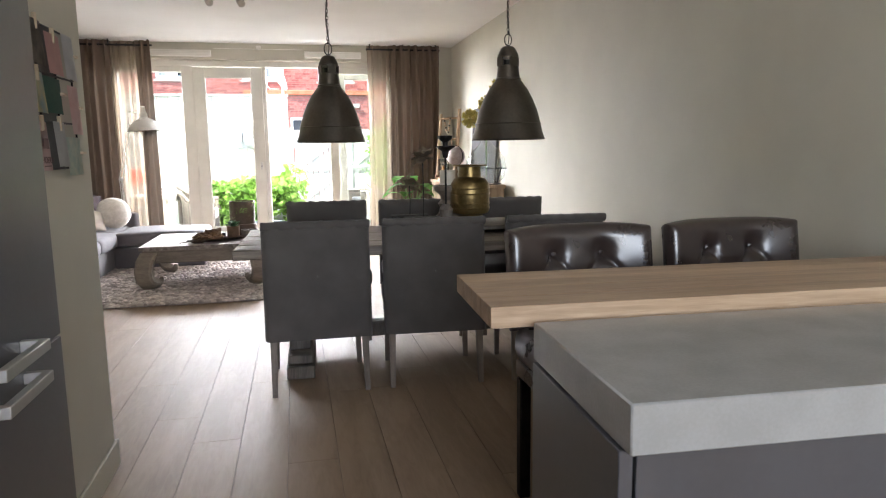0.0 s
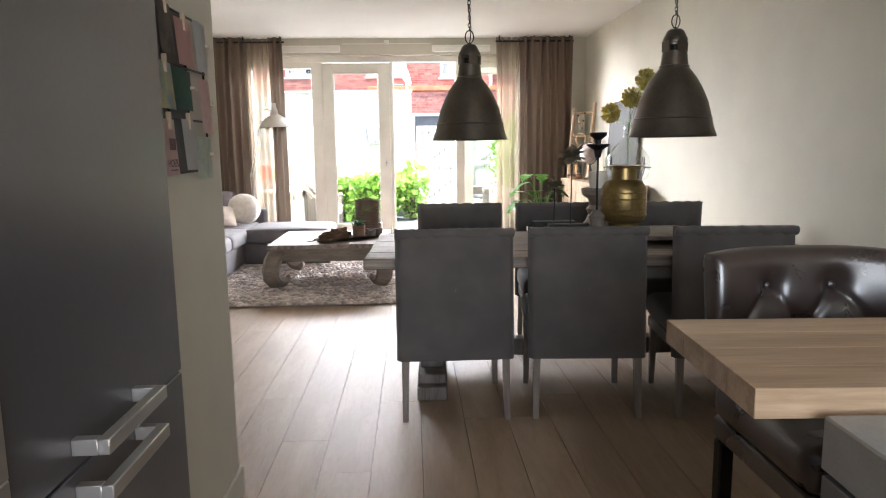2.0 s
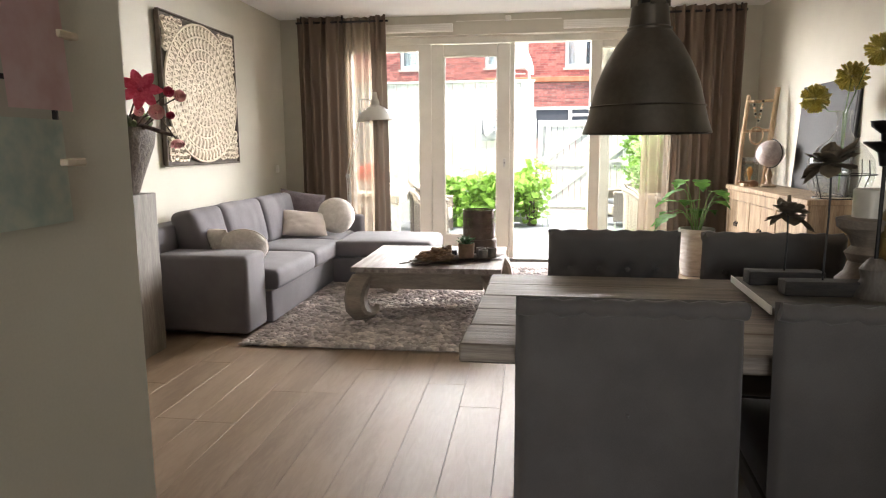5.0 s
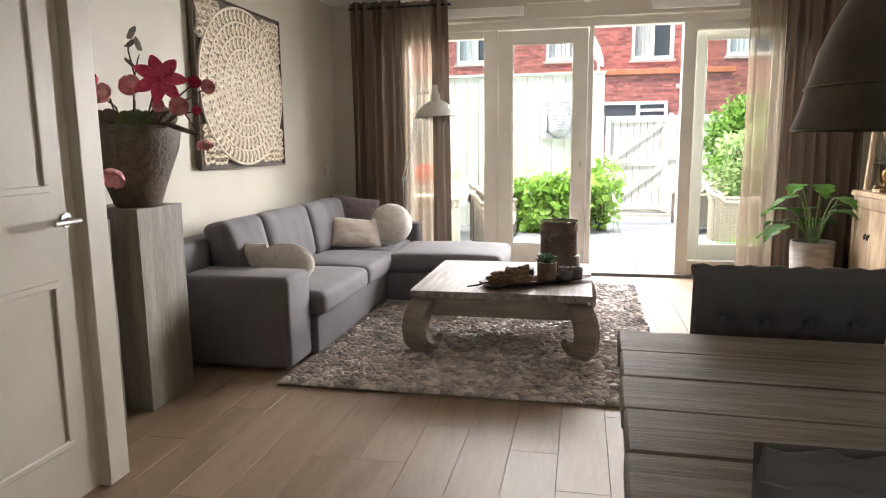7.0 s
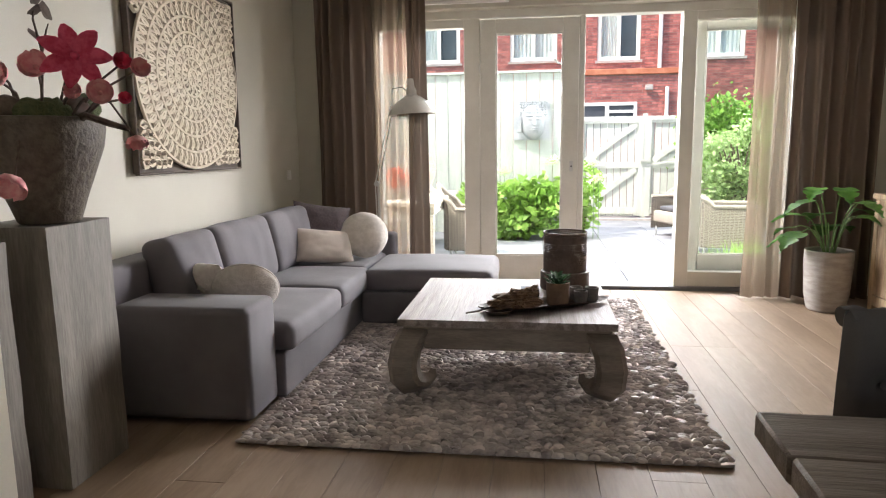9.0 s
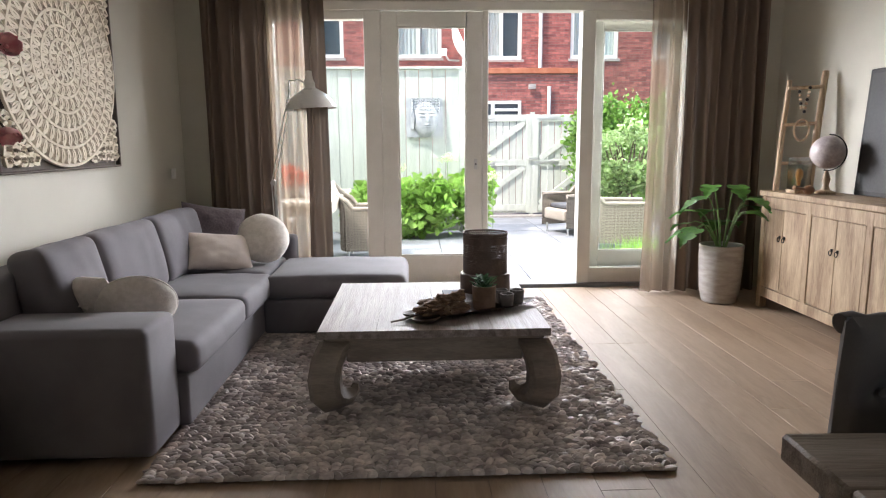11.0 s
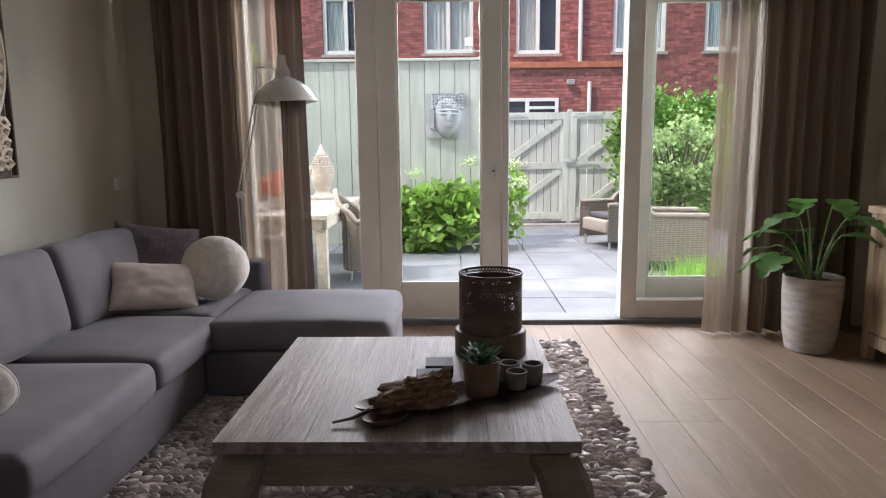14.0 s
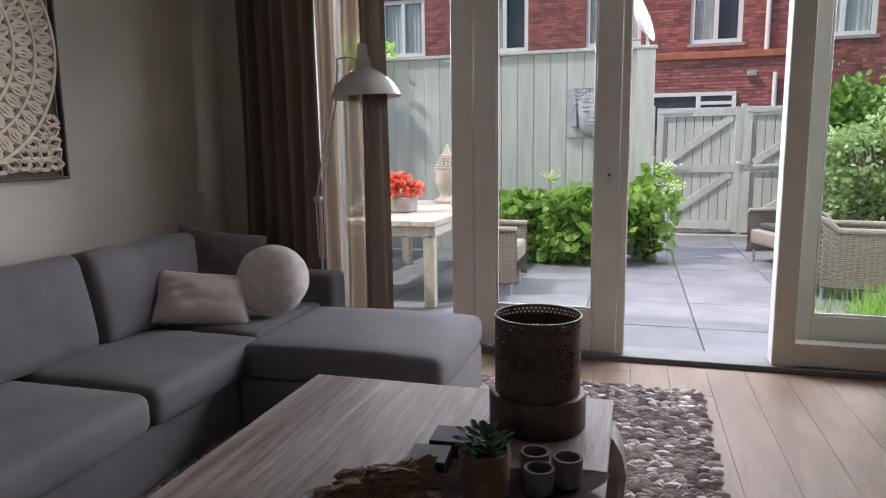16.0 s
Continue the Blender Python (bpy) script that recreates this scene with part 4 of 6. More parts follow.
for k in range(3):
    y0, y1 = k * L / 3 + 0.034, (k + 1) * L / 3 - 0.034
    ym = (y0 + y1) / 2
    for a, b, hy in ((y0, ym - 0.002, ym - 0.03), (ym + 0.002, y1, ym + 0.03)):
        d = part("door", box(B(), 0.0, 0.011, a, b, 0.17, SH - 0.128, 0.003), SBWOOD, sb)
        ring = [(-0.012, hy + 0.014 * math.cos(q), 0.55 + 0.016 * math.sin(q)) for q in [2 * math.pi * j / 12 for j in range(13)]]
        bm = tube(B(), ring, 0.003, 6)
        box(bm, -0.008, 0.0, hy - 0.008, hy + 0.008, 0.557, 0.577, 0.002)
        part("ring_pull", bm, BLACK, d)

# ---- monstera ----
mon = thing("monstera", "young monstera in a grey concrete pot", "potted plant", 1.0, 8.46, 0)
part("pot", lathe(B(), [(0, 0), (0.115, 0), (0.13, 0.01), (0.152, 0.12), (0.165, 0.34), (0.166, 0.455), (0.160, 0.46), (0.150, 0.455), (0.148, 0.41), (0, 0.41)], 36), CONCRETE, mon)
part("soil", lathe(B(), [(0, 0.425), (0.147, 0.42), (0.147, 0.40)], 24, caps=False), SOIL, mon)


def split_leaf(bm, base, direction, size, droop=0.35, cuts=3, seed=0):
    """A heart-shaped leaf with slits towards its edge."""
    rr = random.Random(seed)
    d = Vector(direction).normalized()
    side = d.cross(Vector((0, 0, 1)))
    side = side.normalized() if side.length > 0.01 else Vector((1, 0, 0))
    up = side.cross(d)
    n = 14
    mid = [Vector(base) + d * size * t + Vector((0, 0, -droop * size * t * t)) for t in [i / n for i in range(n + 1)]]
    for s in (-1, 1):
        prev = None
        for i in range(n + 1):
            t = i / n
            w = size * 0.5 * (math.sin(math.pi * min(t * 1.0 + 0.10, 1)) ** 0.7) * (1 - 0.25 * t)
            if cuts and i % 4 == 2 and 2 < i < n - 2:
                w *= 0.55
            e = mid[i] + side * s * w + up * (0.10 * w) - d * (0.12 * w if t < 0.3 else -0.02)
            c, q = bm.verts.new(mid[i]), bm.verts.new(e)
            if prev:
                bm.faces.new((prev[0], c, q, prev[1]) if s > 0 else (prev[0], prev[1], q, c))
            prev = (c, q)
    bmesh.ops.remove_doubles(bm, verts=bm.verts, dist=0.00005)


leaves = B()
mr_ = random.Random(12)
for k in range(15):
    a = k * 2.399 + 0.4
    tall = 0.12 + 0.36 * mr_.random()
    reach = 0.10 + 0.22 * mr_.random()
    p0 = Vector((0.03 * math.cos(a), 0.03 * math.sin(a), 0.42))
    p2 = Vector((reach * math.cos(a) - 0.03, reach * math.sin(a) * 0.8 - 0.03, 0.46 + tall))
    p1 = (p0 + p2) / 2 + Vector((0, 0, 0.10))
    part("stem", tube(B(), [p0, (p0 + p1) / 2 + Vector((0, 0, 0.02)), p1, (p1 + p2) / 2 + Vector((0, 0, 0.02)), p2], 0.0055, 6, 0.7), STEM, mon)
    split_leaf(leaves, p2, (math.cos(a), math.sin(a), -0.15 + 0.4 * mr_.random()), 0.13 + 0.10 * mr_.random(), 0.55, 3, k)
part("leaves", leaves, MONSTERA, mon, soft=80)

# ---- floor lamp ----
fl = thing("floor_lamp", "cream architect floor lamp with a bell shade and jointed arm", "floor lamp", -2.50, 8.745, 0)
part("base", lathe(B(), [(0, 0), (0.055, 0), (0.058, 0.008), (0.05, 0.022), (0.02, 0.03), (0, 0.03)], 32), LAMPWHITE, fl)
part("pole", tube(B(), [(0, 0, 0.02), (0.0, 0, 0.95)], 0.009, 10), LAMPWHITE, fl)
for dx in (-0.016, 0.016):
    part("arm_rod", tube(B(), [(dx, 0, 0.60), (dx - 0.01, 0, 0.95)], 0.005, 8), LAMPWHITE, fl)
    part("arm_rod", tube(B(), [(dx - 0.01, 0, 0.95), (dx * 0.7 + 0.135, 0, 1.60)], 0.005, 8), LAMPWHITE, fl)
part("joint", tube(B(), [(-0.01, -0.025, 0.95), (-0.01, 0.025, 0.95)], 0.022, 14), STEEL, fl)
part("head_arm", tube(B(), [(0.135, 0, 1.60), (0.14, 0, 1.735), (0.22, 0, 1.745), (0.297, 0, 1.69)], 0.006, 8), STEEL, fl)
shade = part("shade", lathe(B(), [(0.195, 0), (0.198, 0.004), (0.185, 0.035), (0.15, 0.085), (0.105, 0.125), (0.06, 0.15), (0.045, 0.16), (0.043, 0.20), (0.030, 0.235), (0.026, 0.29), (0.0, 0.295), (0.0, 0.285), (0.02, 0.28), (0.038, 0.15), (0.10, 0.118), (0.146, 0.08), (0.18, 0.033), (0.193, 0.003), (0.195, 0)], 44, caps=False), LAMPWHITE, fl, m=pose(0.307, 0, 1.52, 0, -3, 0))
part("bulb", lathe(B(), [(0, 0.02), (0.025, 0.035), (0.032, 0.06), (0.018, 0.10), (0, 0.10)], 20), WHITE, shade)

# ---- garden ----
TILE = surf("garden_tile", (0.15, 0.155, 0.165), (0.215, 0.22, 0.23), 3, 0.7, 0.3, fine=90, obj_random=0.08, height=0.003)
GROUT = surf("garden_sand", (0.16, 0.15, 0.14), (0.22, 0.21, 0.195), 30, 0.95, 0.4)
FENCE = surf("fence_paint", (0.37, 0.395, 0.345), (0.46, 0.485, 0.43), 3, 0.75, 0.3, stretch=(4, 4, 0.5), fine=30, obj_random=0.06)
GATEP = surf("gate_paint", (0.47, 0.48, 0.42), (0.57, 0.58, 0.52), 3, 0.75, 0.3, stretch=(4, 4, 0.5), fine=30, obj_random=0.06)
GZ = -0.05
ground = structure("ground", box(B(), -90, 90, 9.31, 180, GZ - 0.3, GZ - 0.02), GROUT, "paved garden ground bedded in sand", "ground")

fence = thing("garden_fence", "tall pale green board fence with a capping rail", "fence", -2.2, 13.2, GZ)
bm = box(B(), -0.0925, 0.0925, 0, 0.022, 0.02, 2.35, 0.004)
proto = part("board", bm, FENCE, fence, m=pose(-2.1, 0, 0))
for k in range(1, 19):
    o = new("board", proto.data)
    o.parent = fence
    o.matrix_basis = pose(-2.1 + 0.192 * k, 0.002 * (k % 3), 0.0)
part("capping", box(B(), -2.25, 1.67, -0.04, 0.07, 2.35, 2.385, 0.004), FENCE, fence)
for xx in (-2.2, -0.3, 1.60):
    part("post", box(B(), xx - 0.05, xx + 0.05, 0.03, 0.13, 0, 2.35, 0.004), FENCE, fence)
part("corner_post", box(B(), 1.45, 1.65, -0.03, 0.02, 0.0, 2.35, 0.004), FENCE, fence)
side_fence = thing("side_fence", "lower pale green board fence along the side", "fence", -4.35, 11.5, GZ)
for k in range(18):
    o = new("board", proto.data)
    o.parent = side_fence
    o.matrix_basis = pose(0, -1.75 + 0.195 * k, 0, 0, 0, 90) @ Matrix.Diagonal((1, 1, 0.76, 1))


def gate(x, label, flip):
    g = thing("garden_gate", label, "gate", x, 15.3, GZ, group="gate leaves")
    for k in range(9):
        part("board", box(B(), -0.53 + 0.1185 * k, -0.53 + 0.1185 * k + 0.108, 0.03, 0.05, 0.06, 1.80, 0.003), GATEP, g)
    for z0 in (0.10, 0.90, 1.68):
        part("ledge", box(B(), -0.54, 0.54, 0.0, 0.03, z0, z0 + 0.11, 0.003), GATEP, g)
    for z0 in (0.21, 1.01):
        dz = 0.69 if z0 < 0.5 else 0.67
        L = math.hypot(0.92, dz)
        part("brace", box(B(), -L / 2 + 0.03, L / 2 - 0.03, 0.004, 0.03, -0.05, 0.05, 0.003), GATEP, g, m=pose(0, 0, z0 + dz / 2, 0, -math.degrees(math.atan2(dz, 0.92)), 0))
    part("stile", box(B(), -0.56, -0.47, -0.004, 0.03, 0.06, 1.80, 0.003), GATEP, g)
    part("stile", box(B(), 0.47, 0.56, -0.004, 0.03, 0.06, 1.80, 0.003), GATEP, g)
    part("hinge", box(B(), -0.54, -0.1, -0.01, -0.004, 1.72, 1.76, 0.002), STEEL, g)
    part("hinge", box(B(), -0.54, -0.1, -0.01, -0.004, 0.94, 0.98, 0.002), STEEL, g)
    return g


gate(0.115, "pale grey green ledged garden gate", 1)
gate(1.275, "pale grey green ledged garden gate beside another leaf", 1)
for xx in (-0.51, 0.695, 1.895):
    tagged(part("gate_post", box(B(), xx - 0.035, xx + 0.035, 15.30, 15.40, GZ, GZ + 1.84, 0.004), GATEP), "painted post between gate leaves", "post", group="gate posts")
lt = thing("gate_latch", "small steel gate latch on the post", "latch", 0.695, 15.28, 0.98)
part("bolt", box(B(), -0.09, 0.09, -0.02, 0.0, -0.02, 0.02, 0.004), STEEL, lt)
tagged(part("garden_step", box(B(), -0.7, 1.9, 15.12, 15.28, GZ - 0.02, GZ + 0.035, 0.005), CONCRETE), "pale concrete kerb before the gate", "kerb", kind="structure")

# house beyond the gardens
BRICK = surf("red_brick", (0.26, 0.055, 0.04), (0.40, 0.115, 0.085), 3, 0.85, 0.3, fine=40)
MORTAR = surf("mortar", (0.20, 0.13, 0.11), (0.27, 0.19, 0.165), 20, 0.95, 0.3)
DARKIN = surf("dark_interior", (0.03, 0.035, 0.045), (0.05, 0.055, 0.065), 2, 0.4, 0)
NETS = surf("net_curtain", (0.45, 0.46, 0.45), (0.62, 0.63, 0.62), 3, 0.9, 0.2, stretch=(14, 1, 1))
FY = 21.0
house = tagged(new("brick_house"), "red brick terraced house with white windows beyond the gardens", "house")
house.location = (0, FY, 0)
WINS = [(-6.75, -5.65, 3.42, 4.75), (-4.27, -3.17, 3.42, 4.75), (-1.87, -0.68, 3.42, 4.75), (0.33, 1.38, 3.38, 4.80), (2.64, 3.88, 3.40, 4.80), (4.80, 5.95, 3.40, 4.8), (7.1, 8.25, 3.4, 4.8)]
bm = B()
edges = sorted({-14.0, 14.0, *[w[0] for w in WINS], *[w[1] for w in WINS]})
for x0, x1 in zip(edges, edges[1:]):
    hole = next((w for w in WINS if w[0] <= x0 < w[1]), None)
    if hole:
        box(bm, x0, x1, 0, 0.3, GZ, hole[2])
        box(bm, x0, x1, 0, 0.3, hole[3], 6.4)
    else:
        box(bm, x0, x1, 0, 0.3, GZ, 6.4)
part("wall", bm, MORTAR, house)
part("roof", box(B(), -14, 14, -0.5, 5.0, 6.4, 6.6), surf("roof_tile", (0.10, 0.06, 0.05), (0.16, 0.10, 0.08), 6, 0.8, 0.4), house)
for i, (x0, x1, z0, z1) in enumerate(WINS):
    w = part("window", box(B(), x0 + 0.02, x1 - 0.02, 0.16, 0.18, z0 + 0.02, z1 - 0.02), DARKIN, house, "dark window")
    bm = B()
    xm = (x0 + x1) / 2
    for a, b, c, d in ((x0, x0 + 0.09, z0, z1), (x1 - 0.09, x1, z0, z1), (x0 + 0.09, x1 - 0.09, z0, z0 + 0.09), (x0 + 0.09, x1 - 0.09, z1 - 0.09, z1), (xm - 0.045, xm + 0.045, z0 + 0.09, z1 - 0.09)):
        box(bm, a, b, 0.03, 0.12, c, d, 0.004)
    part("frame", bm, WHITE, w)
    part("sill", box(B(), x0 - 0.05, x1 + 0.05, -0.05, 0.1, z0 - 0.07, z0 - 0.003, 0.004), CONCRETE, w)
    for a, b in ((x0 + 0.09, xm - 0.045), (xm + 0.045, x1 - 0.09)):
        g = part("pane", box(B(), a, b, 0.07, 0.076, z0 + 0.09, z1 - 0.09), GLASS, w)
    cb = B()
    sheet(cb, lambda u, v, a=x0 + 0.1, b=(xm - 0.05 if i % 2 else x1 - 0.1): Vector((a + (b - a) * u, 0.13 + 0.012 * math.sin(u * 60), z0 + 0.1 + (z1 - z0 - 0.2) * v)), 60, 2)
    part("curtain", cb, NETS, w)
# bricks: half-brick bond laid over the seen part of the wall
def brick_rows(x0, x1, z0, z1, depth0, depth1, holes):
    verts, faces = [], []
    r = random.Random(3)
    z, row = z0, 0
    while z < z1:
        x = x0 - (0.11 if row % 2 else 0)
        while x < x1:
            a, b, c, d = x, x + 0.205, z, z + 0.05
            for h0, h1, h2, h3 in holes:      # bricks are cut off at a window's edge
                if h0 - 0.01 < b and a < h1 + 0.01 and h2 - 0.01 < d and c < h3 + 0.01:
                    if a < h0 - 0.03:
                        b = h0 - 0.01
                    elif b > h1 + 0.03:
                        a = h1 + 0.01
                    else:
                        a = b
            if b - a > 0.02:
                i0 = len(verts)
                yy = depth0 - 0.003 * r.random()
                for px, py, pz in ((a, yy, c), (b, yy, c), (b, yy, d), (a, yy, d), (a, depth1, c), (b, depth1, c), (b, depth1, d), (a, depth1, d)):
                    verts.append((px, py, pz))
                for q in ((0, 1, 2, 3), (0, 4, 5, 1), (1, 5, 6, 2), (2, 6, 7, 3), (3, 7, 4, 0)):
                    faces.append(tuple(i0 + k for k in q))
            x += 0.217
        z, row = z + 0.0625, row + 1
    me = bpy.data.meshes.new("bricks")
    me.from_pydata(verts, [], faces)
    return me


BRICKP = leafy("brick_each", (0.26, 0.075, 0.062), (0.38, 0.135, 0.108), 0.0)
me = brick_rows(-7.5, 7.5, 1.2, 5.4, -0.008, 0.004, WINS)
me.materials.append(BRICKP)
ob = new("bricks", me)
ob.parent = house
tagged(ob, kind="stuff")

shed = thing("brick_shed", "low red brick extension with a white top-hung window", "shed", 0, 18.6, 0)
bm = box(B(), -1.6, 2.3, 0, 2.3, GZ, 2.78)
part("wall", bm, MORTAR, shed)
me = brick_rows(-1.6, 2.28, 1.2, 2.74, -0.008, 0.004, [(-0.5, 1.0, 1.4, 2.18)])
me.materials.append(BRICKP)
ob = new("bricks", me)
ob.parent = shed
tagged(ob, kind="stuff")
part("roof_edge", box(B(), -1.7, 2.4, -0.08, 2.35, 2.78, 2.90, 0.01), surf("rust_trim", (0.36, 0.11, 0.05), (0.46, 0.17, 0.09), 6, 0.7, 0.2), shed, "rust red roof edge")
w = part("window", box(B(), -0.5, 0.98, -0.02, 0.02, 1.45, 2.17), DARKIN, shed, "dark open window")
bm = B()
for a, b, c, d in ((-0.52, 1.0, 2.12, 2.19), (0.32, 0.40, 1.4, 2.12), (0.93, 1.0, 1.4, 2.12), (-0.52, -0.46, 1.4, 2.12), (0.40, 0.93, 1.96, 2.02)):
    box(bm, a, b, -0.06, -0.021, c, d, 0.004)
part("frame", bm, WHITE, w)
part("drain_pipe", tube(B(), [(1.62, -0.08, GZ), (1.62, -0.08, 2.50)], 0.04, 12), WHITE, shed)
part("wall_lamp", box(B(), 1.16, 1.32, -0.10, -0.01, 2.44, 2.55, 0.01), CONCRETE, shed)
part("drain_pipe", tube(B(), [(1.85, 2.32, 2.6), (1.85, 2.32, 6.2)], 0.05, 12), WHITE, shed)
dish = thing("satellite_dish", "white satellite dish on a bracket", "satellite dish", -0.75, 13.9, 2.38)
bm = lathe(B(), [(0.0, -0.07), (0.12, -0.055), (0.24, -0.015), (0.31, 0.025), (0.30, 0.03), (0.23, -0.008), (0.11, -0.045), (0, -0.06)], 32, caps=False)
part("reflector", bm, WHITE, dish, m=pose(0.05, 0, 0.38, 70, 0, 75))
part("feed_arm", tube(B(), [(0.05, 0, 0.12), (-0.12, -0.25, 0.10), (-0.2, -0.4, 0.2)], 0.012, 8), STEEL, dish)
part("feed_horn", lathe(B(), [(0, 0), (0.04, 0), (0.05, 0.09), (0, 0.1)], 16), WHITE, dish, m=pose(-0.2, -0.4, 0.15))
part("mast", tube(B(), [(0.12, 0.02, -2.4), (0.12, 0.02, 0.4)], 0.022, 10), STEEL, dish)


# foliage
def leaf_cloud(name, label, category, x, y, z0, boxsize, count, size, material, seed, gaps=0.0, trunk=None, kind=""):
    """A shrub: many small bent leaves on short twigs spread unevenly through its outline, with darker gaps between."""
    t = thing(name, label, category, x, y, z0, kind=kind)
    r = random.Random(seed)
    verts, faces = [], []
    bx, by, bz = boxsize
    n = 0
    clumps = [Vector((r.uniform(-1, 1), r.uniform(-1, 1), r.uniform(-0.9, 1))) for _ in range(60)]
    clumps = [c for c in clumps if c.length < 1.25]
    while n < count:
        c = r.choice(clumps)
        p = c * 0.85 + Vector((r.gauss(0, 0.13), r.gauss(0, 0.13), r.gauss(0, 0.13)))
        p = Vector((p.x * bx, p.y * by, bz + p.z * bz))
        if p.z < 0.02 and trunk is None:
            p.z = 0.02 + abs(p.z) * 0.5
        d = Vector((r.gauss(0, 1), r.gauss(0, 1) - 0.5, r.gauss(0.35, 0.6))).normalized()
        s = d.cross(Vector((r.gauss(0, 1), r.gauss(0, 1), r.gauss(0, 1)))).normalized()
        q = size * (0.6 + 0.8 * r.random())
        u = d.cross(s)
        i0 = len(verts)
        for a, b, h in ((0, 0, 0), (0.35, 0.32, 0.05), (0.7, 0.26, 0.03), (1.0, 0, -0.1), (0.7, -0.26, 0.03), (0.35, -0.32, 0.05), (0.4, 0, -0.03)):
            verts.append(p + d * q * a + s * q * b + u * q * h)
        for k in range(6):
            faces.append((i0 + 6, i0 + k, i0 + (k + 1) % 6))
        n += 1
    me = bpy.data.meshes.new("leaves")
    me.from_pydata([tuple(v) for v in verts], [], faces)
    me.materials.append(material)
    o = new("leaves", me)
    o.parent = t
    tagged(smooth(o, 80), kind="stuff")
    bm = B()
    for k in range(22):
        a, b = r.uniform(-0.6, 0.6), r.uniform(-0.6, 0.6)
        base = Vector((a * bx * 0.4, b * by * 0.4, 0)) if trunk is None else Vector((0, 0, 0))
        top = Vector((a * bx * 1.1, b * by * 1.1, bz * (1.0 + 0.7 * r.random())))
        tube(bm, [base, base.lerp(top, 0.5) + Vector((0.03 * r.gauss(0, 1), 0.03 * r.gauss(0, 1), 0)), top], 0.012 if trunk is None else 0.025, 6, 0.35)
    part("branches", bm, surf(name + "_bark", (0.09, 0.065, 0.045), (0.16, 0.12, 0.09), 12, 0.9, 0.4), t)
    return t


HYDR = leafy("hydrangea_leaf", (0.18, 0.33, 0.055), (0.32, 0.50, 0.115), 0.45)
HEDGE = leafy("hedge_leaf", (0.12, 0.25, 0.04), (0.24, 0.40, 0.08), 0.4)
LAUREL = leafy("laurel_leaf", (0.16, 0.25, 0.08), (0.34, 0.44, 0.19), 0.4)
leaf_cloud("hydrangea", "bushy bright green hydrangea in front of the fence", "shrub", -1.45, 12.72, GZ, (0.85, 0.32, 0.43), 2100, 0.13, HYDR, 1)
leaf_cloud("hydrangea", "smaller green hydrangea at the fence end", "shrub", -0.55, 12.95, GZ, (0.26, 0.25, 0.55), 420, 0.13, HYDR, 2)
leaf_cloud("ivy_hedge", "tall ivy covered hedge along the garden", "hedge", 2.05, 14.4, GZ, (0.95, 0.7, 1.02), 8000, 0.085, HEDGE, 3)
leaf_cloud("laurel_bush", "rounded variegated bush with branching stems", "shrub", 1.62, 12.7, GZ + 0.45, (0.68, 0.5, 0.56), 5000, 0.062, LAUREL, 4, trunk=True)
leaf_cloud("climber", "light green climber above the side fence", "shrub", -4.3, 13.3, GZ + 1.75, (0.6, 0.5, 0.55), 900, 0.13, HYDR, 5, trunk=True)
bl = random.Random(6)
bm = B()
for k in range(900):
    a, b = bl.gauss(0, 0.25), bl.gauss(0, 0.14)
    h = 0.12 + 0.18 * bl.random()
    p = Vector((1.30 + a, 10.75 + b, GZ - 0.02))
    tip = p + Vector((bl.gauss(0, 0.08), bl.gauss(0, 0.08), h))
    s = Vector((0.006, 0.002, 0))
    v = [bm.verts.new(p - s), bm.verts.new(p + s), bm.verts.new(tip)]
    bm.faces.new(v)
tagged(part("grass", bm, HYDR), "tuft of long bright grass beside the paving", "grass", kind="stuff")
for k, (fx, fz) in enumerate(((-1.62, 0.92), (-0.95, 1.05), (-0.40, 1.02), (-0.33, 0.80))):
    fb = B()
    r = random.Random(k)
    for j in range(60):
        p = Vector((r.gauss(0, 0.05), r.gauss(0, 0.04), r.gauss(0, 0.03)))
        bmesh.ops.create_icosphere(fb, subdivisions=1, radius=0.014, matrix=Matrix.Translation(p))
    f = thing("hydrangea_bloom", "pale hydrangea flower head on its stem", "flower", fx, 12.6, fz, group="hydrangea flowers")
    tagged(part("flower_head", fb, surf("flower_white", (0.42, 0.55, 0.25), (0.58, 0.66, 0.38), 20, 0.8, 0.2), f), kind="stuff")
    part("stem", tube(B(), [(0, 0, 0), (0.015, 0.02, -0.5 * fz), (0.02, 0.05, -fz + GZ)], 0.004, 5), STEM, f)

# ---- vase with silk flowers on the tall pedestal ----
vase = thing("flower_vase", "brown hammered vase with pink silk flowers", "vase", -2.99, 5.475, 0.985)
VASE = surf("hammered_vase", (0.075, 0.058, 0.045), (0.13, 0.105, 0.08), 30, 0.6, 0.9, fine=70, height=0.008)
part("vessel", lathe(B(), [(0, 0), (0.10, 0), (0.108, 0.008), (0.135, 0.09), (0.172, 0.19), (0.205, 0.28), (0.216, 0.345), (0.216, 0.385), (0.208, 0.387), (0.20, 0.36), (0.16, 0.31), (0, 0.31)], 44), VASE, vase)
PINK = surf("silk_pink", (0.84, 0.33, 0.37), (0.93, 0.55, 0.54), 30, 0.7, 0.2)
MAGENTA = surf("silk_magenta", (0.58, 0.03, 0.09), (0.72, 0.10, 0.19), 30, 0.7, 0.2)
ROSEBR = surf("twig_bark", (0.07, 0.05, 0.04), (0.13, 0.10, 0.08), 30, 0.9, 0.5)
MOSS = surf("moss", (0.05, 0.07, 0.025), (0.10, 0.12, 0.05), 60, 0.95, 0.9, fine=200, height=0.01)


